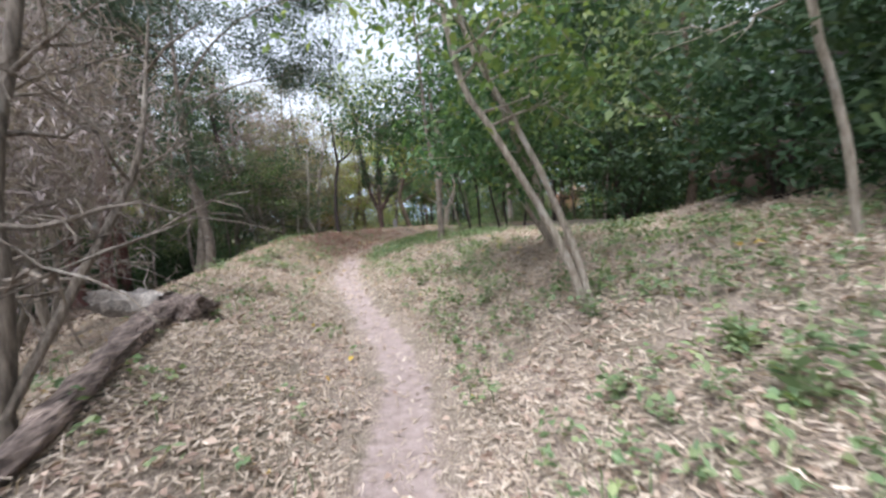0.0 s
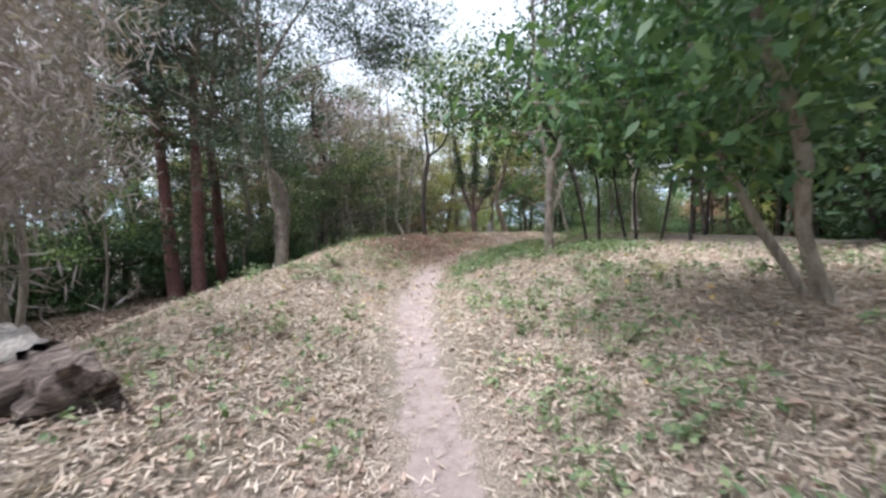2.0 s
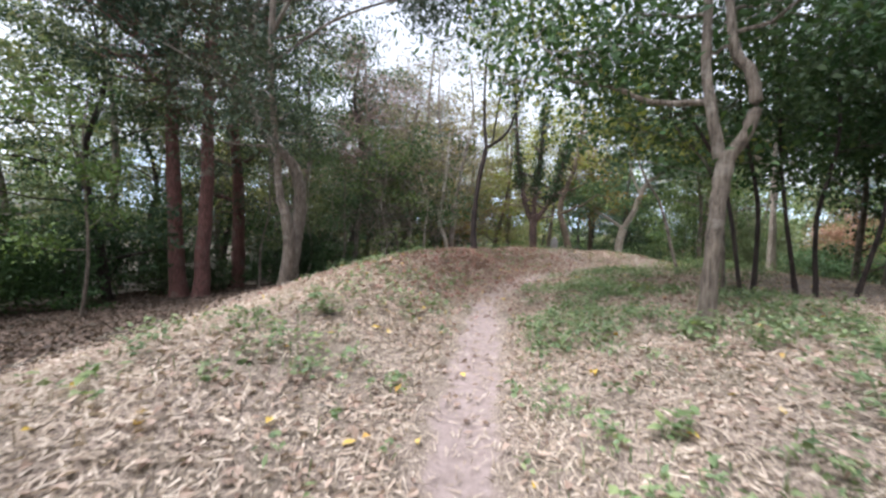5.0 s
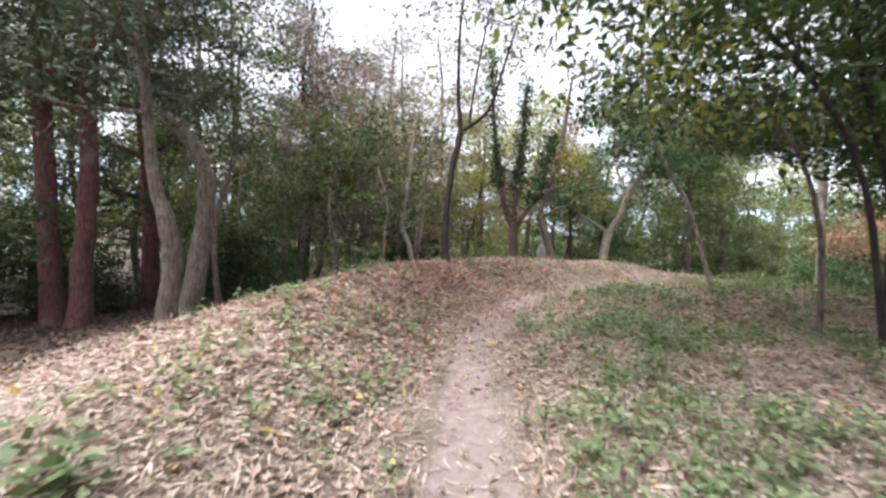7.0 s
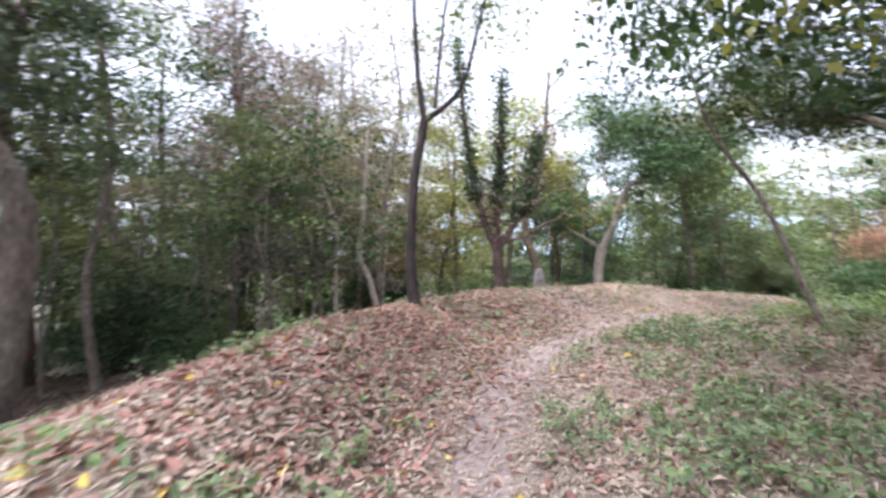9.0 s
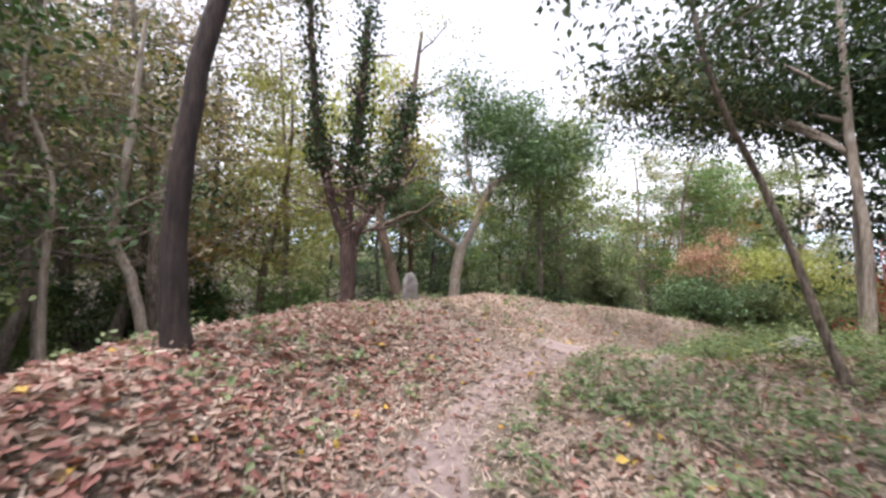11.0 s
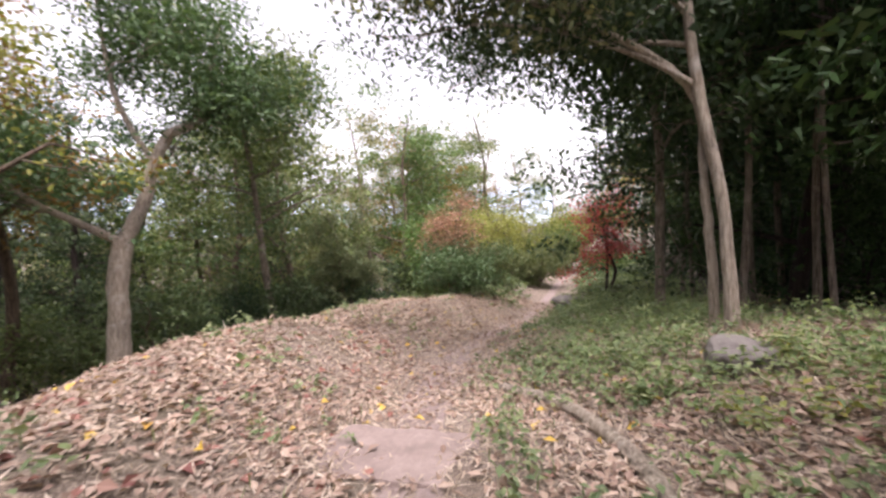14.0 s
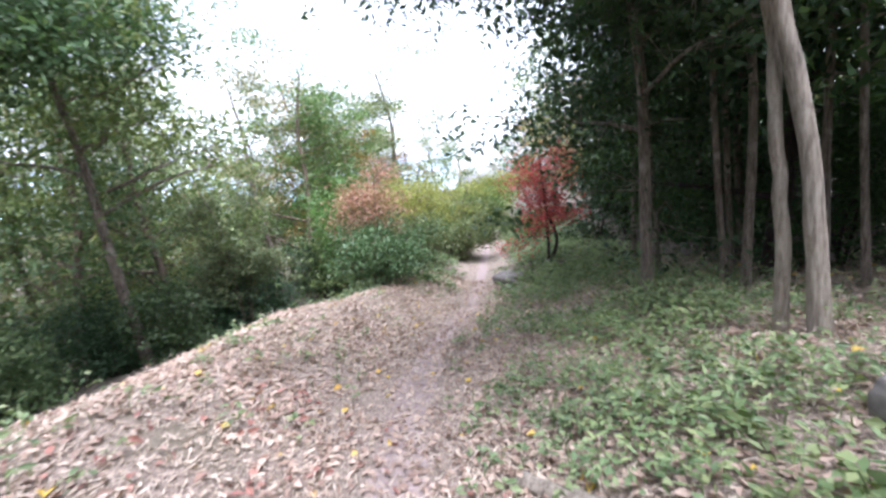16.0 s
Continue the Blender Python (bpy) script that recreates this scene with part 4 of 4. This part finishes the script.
for kind_, x_, y_, k_ in (("dark", -12.6, 23.6, 1.35), ("grey", -8.6, 24.8, 1.35), ("olive", -15.4, 21.4, 1.4), ("dark", -17.2, 25.2, 1.4), ("grey", -11.6, 27.2, 1.4), ("olive", -20, 17.5, 1.4)):
    plant(kind_, x_, y_, k_, "woods below the bank")


# ---- log, stone, slab, boulders ----
def stone(name, label, x, y, sx, sy, sz, seed, mat, sink=0.3, rz=0.0, rough=0.12, category="boulder"):
    bm = bmesh.new()
    bmesh.ops.create_icosphere(bm, subdivisions=4, radius=1)
    for v in bm.verts:
        c = v.co.copy()
        k = 1 + rough * 2.2 * (noise.noise(c * 1.3 + Vector((seed, 0, 0)))) + rough * 0.7 * noise.noise(c * 4 + Vector((0, seed, 0))) + rough * 0.25 * noise.noise(c * 11)
        c = Vector(math.copysign(abs(a) ** 0.75, a) for a in c) * k
        v.co = Vector((c.x * sx, c.y * sy, c.z * sz))
    me = bpy.data.meshes.new(name)
    bm.to_mesh(me)
    bm.free()
    me.materials.append(mat)
    me.polygons.foreach_set("use_smooth", np.full(len(me.polygons), True))
    ob = new(name, me)
    ob.matrix_world = pose(x, y, float(ground(x, y)) + sz * (1 - 2 * sink), 0, 0, rz)
    return tagged(ob, label, category)


stone("boulder", "weathered grey boulder half sunk in weeds", 1.72, 16.87, 0.26, 0.21, 0.16, 3, BOULDER, 0.4, 20)
stone("earth_bank", "eroded brown earth bank under the shrubs", 5.2, 6.0, 1.0, 0.7, 0.42, 9, RAW_EARTH, 0.42, 30, 0.4, "bank")
stone("boulder", "flat grey rock beside the path", 8.15, 20.71, 0.42, 0.3, 0.16, 5, BOULDER, 0.3, 60)


def gnarled(rng, pts, radii, sides=26, rough=1.0):
    """A weathered limb: furrowed along its length, its open end ragged."""
    k = smooth_line(np.column_stack([pts, radii]), 13)
    p, r = k[:, :3], k[:, 3]
    v, f = tube(p, r, sides)
    v = v.reshape(len(p), sides, 3)
    for i in range(len(p)):
        for j in range(sides):
            q = Vector(v[i, j])
            n = noise.noise(Vector((j * 1.1, i * 0.12, 3))) * 0.36 + noise.noise(q * 6) * 0.3 + noise.noise(q * 19) * 0.2
            v[i, j] = p[i] + (v[i, j] - p[i]) * (1 + n * rough)
    out = (p[-1] - p[-2]) / np.linalg.norm(p[-1] - p[-2])
    v[-1] += rng.normal(size=(sides, 1)) * 0.05 * out
    cap = np.vstack([v.reshape(-1, 3), p[-1:] - out * 0.05])
    last, c = (len(p) - 1) * sides, len(p) * sides
    fan = [(last + j, last + (j + 1) % sides, c) for j in range(sides)]
    return cap, [tuple(q) for q in f.tolist()] + fan


def log_trunk():
    """A fallen trunk that ends in two thick broken arms."""
    rng = np.random.default_rng(31)
    root = new("fallen_log")
    z0 = float(ground(-2.2, 2.7))
    root.matrix_world = pose(-2.2, 2.7, z0)
    off = np.array([-2.2, 2.7, z0])

    def on(x, y, up):
        return (x, y, float(ground(x, y)) + up)

    pieces = (("log_body", [on(-1.62, 0.7, 0.02), on(-1.85, 1.5, 0.04), on(-2.1, 2.3, 0.06), on(-2.42, 3.1, 0.1), on(-2.75, 3.95, 0.12)], (0.05, 0.062, 0.076, 0.095, 0.13), ""),
              ("broken_arm", [on(-3.1, 4.25, 0.08), on(-2.78, 4.1, 0.07), on(-2.34, 3.93, 0.05)], (0.14, 0.17, 0.185), "thick ragged butt of the log"),
              ("broken_arm", [on(-2.8, 4.08, 0.14), on(-3.2, 4.2, 0.26), on(-3.68, 4.32, 0.46)], (0.14, 0.13, 0.12), "pale bleached stub of a limb"))
    for name, pts, radii, label in pieces:
        v, f = gnarled(rng, np.array(pts) - off, np.array(radii))
        me = bpy.data.meshes.new(name)
        me.from_pydata(v.tolist(), [], f)
        me.polygons.foreach_set("use_smooth", np.full(len(me.polygons), True))
        me.materials.append(LOG_BLEACHED if label.startswith("pale") else LOG_WOOD)
        ob = new(name, me)
        ob.parent = root
        tagged(ob, label)
    return tagged(root, "weathered fallen tree trunk with a ragged broken butt", "log")


log_trunk()


def prism(name, pts, z0, z1, mat, rough=0.01, seed=0, parent=None):
    """A low slab over an outline, its edges chipped."""
    bm = bmesh.new()
    low = [bm.verts.new((x, y, z0)) for x, y in pts]
    top = [bm.verts.new((x, y, z1)) for x, y in pts]
    bm.faces.new(top)
    bm.faces.new(low[::-1])
    for i in range(len(pts)):
        j = (i + 1) % len(pts)
        bm.faces.new((low[i], low[j], top[j], top[i]))
    bmesh.ops.subdivide_edges(bm, edges=bm.edges[:], cuts=7, use_grid_fill=True)
    bmesh.ops.triangulate(bm, faces=[f for f in bm.faces if len(f.verts) > 4])
    for v in bm.verts:
        v.co += noise.noise_vector(v.co * 5 + Vector((seed, 0, 0))) * rough
    me = bpy.data.meshes.new(name)
    bm.to_mesh(me)
    bm.free()
    me.materials.append(mat)
    return me


SLAB = new("stone_slab", prism("stone_slab", [(-0.5, -0.3), (0.4, -0.34), (0.52, -0.05), (0.5, 0.3), (-0.42, 0.34), (-0.54, 0.0)], -0.12, 0.05, CONCRETE, 0.03))
SLAB.matrix_world = pose(-0.2, 18.52, 0.525, -3, 3, -58)
tagged(SLAB, "worn pinkish concrete slab set flush in the path", "slab")


def stone_post():
    """A small granite marker with a rounded head."""
    bm = bmesh.new()
    bmesh.ops.create_cube(bm, size=1)
    bmesh.ops.subdivide_edges(bm, edges=bm.edges[:], cuts=9, use_grid_fill=True)
    for v in bm.verts:
        x, y, z = v.co
        h = z + 0.5
        head = math.sqrt(max(0.0, 1 - (max(0.0, h - 0.7) / 0.3) ** 2 * 0.75))
        c = Vector((x * 0.19 * head * (1.08 - 0.16 * h), y * 0.13 * head, h * 0.53 - 0.12))
        v.co = c + noise.noise_vector(c * 14) * 0.012
    me = bpy.data.meshes.new("stone_marker")
    bm.to_mesh(me)
    bm.free()
    me.materials.append(GRANITE)
    ob = new("stone_marker", me)
    ob.matrix_world = pose(-2.17, 19.35, float(ground(-2.17, 19.35)), 3, -2, 15)
    tagged(ob, "small weathered grey granite marker stone with rounded top", "stone")


stone_post()
EDGE_PTS = smooth_line([(1.4, 18.7), (1.15, 18.13), (0.75, 17.68), (0.25, 17.23), (-0.2, 16.88)], 8)
ev_, ef_ = tube(np.column_stack([EDGE_PTS, ground(EDGE_PTS[:, 0], EDGE_PTS[:, 1]) + 0.025]), np.full(len(EDGE_PTS), 0.05), 8, np.random.default_rng(2), 0.1)
tagged(new("edging_log", mesh_of("edging_log", ev_, ef_, BARK_PALE)), "half-buried grey wooden log edging the path", "log")


# ---- single plants and sticks ----
def leafy_weed(seed, leaf, h=0.35, pairs=6, length=0.12):
    """An upright herb: a stem with pairs of broad leaves, growing at the origin."""
    rng = np.random.default_rng(seed)
    root = new("leafy_weed")
    stalks, cs, ds = [], [], []
    for k in range(4):
        top = np.array([rng.normal() * 0.1, rng.normal() * 0.1, h * rng.uniform(0.6, 1.1)])
        p = bend(rng, (rng.normal() * 0.02, rng.normal() * 0.02, -0.03), top, 6, 0.012)
        stalks.append(tube(p, np.linspace(0.006, 0.002, 6), 4))
        for i in range(pairs):
            a = rng.uniform(0, 6.28)
            q = p[min(5, 1 + int(5 * (i + 1) / (pairs + 1)))]
            for sgn in (0, np.pi):
                d = np.array([np.cos(a + sgn), np.sin(a + sgn), rng.uniform(-0.25, 0.35)])
                cs.append(q + d * length * 0.5)
                ds.append(d)
    part("stem", *join(stalks), WEED, root)
    v, f = blades(rng, np.array(cs), length, length * 0.55, tilt=0.05, fold=0.15, facing=np.array(ds) * 6)
    part("leaves", v, f, leaf, root)
    return root


HERBS = [leafy_weed(200, WEED_LIGHT, 0.34, 6, 0.11), leafy_weed(201, WEED, 0.28, 5, 0.1), leafy_weed(202, LEAF_YELLOW, 0.26, 5, 0.1), leafy_weed(203, WEED_LIGHT, 0.2, 4, 0.09)]
HERB_LABELS = ["bright green broad-leaved weed beside the path", "dull green leafy weed among dry litter", "weed with yellowing leaves beside the path", "low fresh green weed in the litter"]
SPOTS = [[(1.12, 17.39), (1.3, 17.25), (-0.9, 12.32), (1.5, 2.07), (-0.3, 9.75), (1.75, 17.6)], [(1.37, 1.6), (0.89, 2.16), (-3.72, 9.06), (1.15, 3.18), (1.3, 3.5), (-0.38, 6.3), (-0.1, 9.9), (0.1, 9.4), (2.5, 18.0)],
         [(0.73, 16.72), (0.9, 16.5), (1.0, 7.1), (-0.4, 12.9), (1.9, 16.6)], [(-4.7, 13.5), (-0.75, 8.1), (-0.2, 6.9), (-3.6, 12.9), (-0.6, 11.6), (0.4, 5.6), (-2.2, 6.6), (0.6, 8.0), (-1.3, 13.9)]]
rng_h = np.random.default_rng(44)
for herb, words, places in zip(HERBS, HERB_LABELS, SPOTS):
    tagged(herb, words, "weed", "leafy weeds")
    for n_, (x_, y_) in enumerate(places):
        m_ = pose(x_, y_, float(ground(x_, y_)), 0, 0, float(rng_h.uniform(0, 360)))
        ob_ = herb if n_ == 0 else copy_thing(herb, m_)
        ob_.matrix_world = m_
        ob_.scale = (float(rng_h.uniform(0.6, 0.95)),) * 3

for n_, (x_, y_, l_, a_) in enumerate([(0.25, 6.9, 0.5, 80), (-1.6, 5.2, 0.45, 20), (-0.9, 3.0, 0.35, 130), (-2.6, 7.9, 0.6, 40), (-1.0, 10.4, 0.5, 100), (-3.7, 11.0, 0.5, 10), (-2.3, 13.1, 0.4, 75), (-3.6, 15.2, 0.55, 150),
                                       (-1.6, 18.2, 0.4, 60), (0.9, 18.7, 0.6, 35), (0.3, 19.9, 0.5, 95), (1.5, 19.0, 0.45, 5)]):
    rng_s = np.random.default_rng(300 + n_)
    e_ = np.array([math.cos(radians(a_)), math.sin(radians(a_))]) * l_ / 2
    k_ = np.linspace(-1, 1, 7)[:, None] * e_ + np.array([x_, y_]) + rng_s.normal(size=(7, 2)) * 0.012
    v_, f_ = tube(np.column_stack([k_, ground(k_[:, 0], k_[:, 1]) + 0.016]), np.linspace(0.012, 0.006, 7), 6)
    tagged(new("stick", mesh_of("stick", v_, f_, BARK_PALE)), "dry grey stick lying in the litter", "stick", "fallen sticks")


# ---- what lies and grows on the ground ----
rng_g = np.random.default_rng(21)


def spots(n, box, keep):
    """n random places of a stretch of the plan, thinned by keep(knot, distance, x, y) in 0..1."""
    x, y = rng_g.uniform(box[0], box[2], n), rng_g.uniform(box[1], box[3], n)
    s, d = along(x, y)
    m = rng_g.uniform(size=n) < keep(s, d, x, y)
    return x[m], y[m]


def patchy(x, y, f=0.8, seed=0.0):
    return 0.5 + 0.5 * np.sin(f * (1.7 * x + 0.9 * y) + seed) * np.sin(f * (1.3 * y - 1.1 * x) + 2.1 * seed) + 0.25 * np.sin(f * 4.1 * x + seed) * np.sin(f * 3.7 * y)


def litter(name, label, n, box, keep, length, width, mat, lift=0.012, tilt=0.22, plain=False):
    x, y = spots(n, box, keep)
    c = np.column_stack([x, y, ground(x, y) + lift + rng_g.exponential(0.012, len(x))])
    v, f = blades(rng_g, c, length, width, tilt=tilt, fold=0.3, plain=plain)
    tagged(new(name, mesh_of(name, v, f, mat, False)), label, "leaves", kind="stuff")


def bank(s, d, x, y):
    return np.clip((np.abs(d) - 0.22) / 0.25, np.clip((s - 5.5) / 4, 0.16, 0.5), 1) * np.clip((6 - np.abs(d)) / 3, 0, 1)


AREA = (-8, -3, 9, 24)
litter("dry_straw", "pale dry straw and bamboo leaves on the banks", 760000, AREA, lambda s, d, x, y: bank(s, d, x, y) * np.clip((9.5 - s) / 3, 0.6, 1) * np.clip(patchy(x, y) + 0.35, 0.25, 1), 0.08, 0.0125, STRAW, tilt=0.3, plain=True)
litter("brown_leaves", "dry brown fallen leaves", 230000, AREA, lambda s, d, x, y: bank(s, d, x, y) * np.clip((s - 3.5) / 4, 0.3, 1) * np.clip(patchy(x, y, 1.1, 2) + 0.2, 0.15, 1), 0.072, 0.04, DRY_BROWN)
litter("red_leaves", "reddish fallen leaves on the crest", 45000, (-7, 8, 2, 21), lambda s, d, x, y: bank(s, d, x, y) * np.clip((d + 0.3) / 1.2, 0.1, 1) * np.clip((s - 6) / 2, 0, 1) * np.clip((11.2 - s) / 2, 0.1, 1), 0.085, 0.052, DRY_RED)
litter("yellow_leaves", "scattered yellow fallen leaves", 2200, AREA, lambda s, d, x, y: bank(s, d, x, y) * np.clip((s - 2) / 6, 0.15, 1), 0.085, 0.055, DRY_YELLOW)


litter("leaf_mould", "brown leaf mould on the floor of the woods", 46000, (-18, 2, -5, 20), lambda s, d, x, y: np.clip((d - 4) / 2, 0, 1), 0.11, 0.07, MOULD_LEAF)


def grass_cover(s, d, x, y):
    right = np.clip((-d - 0.28) / 0.4, 0, 1) * np.clip((5 - np.abs(d)) / 2, 0, 1)
    left = np.interp(s, [3.5, 6, 8, 10], [0.14, 0.34, 0.3, 0.14]) * np.clip((d - 0.3) / 0.4, 0, 1) * np.clip((3 - d) / 1, 0, 1)
    zone = np.interp(s, [0, 2, 4, 5, 6, 7, 8, 9, 10, 11, 12, 14], [1.0, 0.75, 0.4, 0.7, 0.9, 1.0, 1.0, 1.0, 1.0, 0.9, 0.8, 0.7])
    return (right * zone + left) * np.clip(1.6 * patchy(x, y, 1.0, 4) - 0.25, 0, 1)


def weeds(name, label, n, box, keep, mat, leaves, height, spread, length, width):
    """Low plants: a few leaves each round a hidden stem."""
    x, y = spots(n, box, keep)
    k = len(x)
    hgt = height * rng_g.uniform(0.4, 1.2, k)
    ang = rng_g.uniform(0, 6.28, (k, leaves))
    q = rng_g.uniform(0.2, 1, (k, leaves))
    c = np.stack([x[:, None] + np.cos(ang) * spread * q, y[:, None] + np.sin(ang) * spread * q, (ground(x, y) + 0.015)[:, None] + hgt[:, None] * (1.1 - 0.6 * q) * rng_g.uniform(0.5, 1, (k, leaves))], -1).reshape(-1, 3)
    v, f = blades(rng_g, c, length, width, tilt=0.35, fold=0.2)
    tagged(new(name, mesh_of(name, v, f, mat, False)), label, "plants", kind="stuff")


weeds("green_weeds", "low green weeds beside the path", 40000, AREA, grass_cover, WEED, 8, 0.19, 0.09, 0.062, 0.036)
weeds("ground_ivy", "fresh green ground plants", 6000, AREA, lambda s, d, x, y: grass_cover(s, d, x, y) * np.clip(2 * patchy(x, y, 1.6, 9) - 0.8, 0, 1), WEED_LIGHT, 7, 0.16, 0.09, 0.065, 0.048)


def grass(name, label, n, box, keep, mat, height, lean=0.5):
    x, y = spots(n, box, keep)
    k = len(x)
    z = ground(x, y)
    a = rng_g.uniform(0, 6.28, k)
    h = height * rng_g.uniform(0.4, 1.3, k)
    o = np.column_stack([np.cos(a), np.sin(a), np.zeros(k)])
    side = np.column_stack([-np.sin(a), np.cos(a), np.zeros(k)]) * 0.004
    b = np.column_stack([x, y, z - 0.01])
    tip = b + o * (h * lean * rng_g.uniform(0.3, 1.4, k))[:, None] + np.array([0, 0, 1]) * (h * 0.85)[:, None]
    mid = b + o * (h * lean * 0.2)[:, None] + np.array([0, 0, 1]) * (h * 0.55)[:, None]
    v = np.stack([b - side, b + side, mid + side, tip, mid - side], 1).reshape(-1, 3)
    i = np.arange(k)[:, None] * 5
    f = np.vstack([i + np.array([[0, 1, 2, 4]]), i + np.array([[4, 2, 3, 3]])])
    me = bpy.data.meshes.new(name)
    me.from_pydata(v.tolist(), [], [tuple(dict.fromkeys(q)) for q in f.tolist()])
    me.materials.append(mat)
    tagged(new(name, me), label, "grass", kind="stuff")


grass("green_grass", "thin green grass blades", 40000, AREA, lambda s, d, x, y: np.clip(grass_cover(s, d, x, y) * 1.2, 0, 1), WEED, 0.17)
grass("dry_grass", "pale dry grass blades on the crest", 42000, AREA, lambda s, d, x, y: bank(s, d, x, y) * np.clip(patchy(x, y, 1.4, 6) - 0.1, 0, 1) * 0.7, STRAW, 0.12, 0.8)
weeds("tall_weeds", "dense green weeds between path and wood", 7400, (0, 14.5, 14, 21), lambda s, d, x, y: np.clip((s - 10.2) / 1, 0, 1) * np.clip((-d - 0.95) / 0.5, 0, 1) * np.clip((3.9 + d) / 1.4, 0.06, 1) * (np.hypot(x - 1.45, y - 16.95) > 0.36) * np.clip(1.7 * patchy(x, y, 1.2, 3) - 0.15, 0.06, 1), WEED_LIGHT, 15, 0.4, 0.15, 0.054, 0.024)
weeds("far_weeds", "green weeds along the far path", 6000, (7, 18, 27, 30), lambda s, d, x, y: np.clip((np.abs(d) - 0.45) / 0.5, 0, 1) * np.clip((4.5 - np.abs(d)) / 2, 0, 1) * np.clip((s - 13.3) / 0.5, 0, 1), WEED, 8, 0.3, 0.16, 0.13, 0.07)
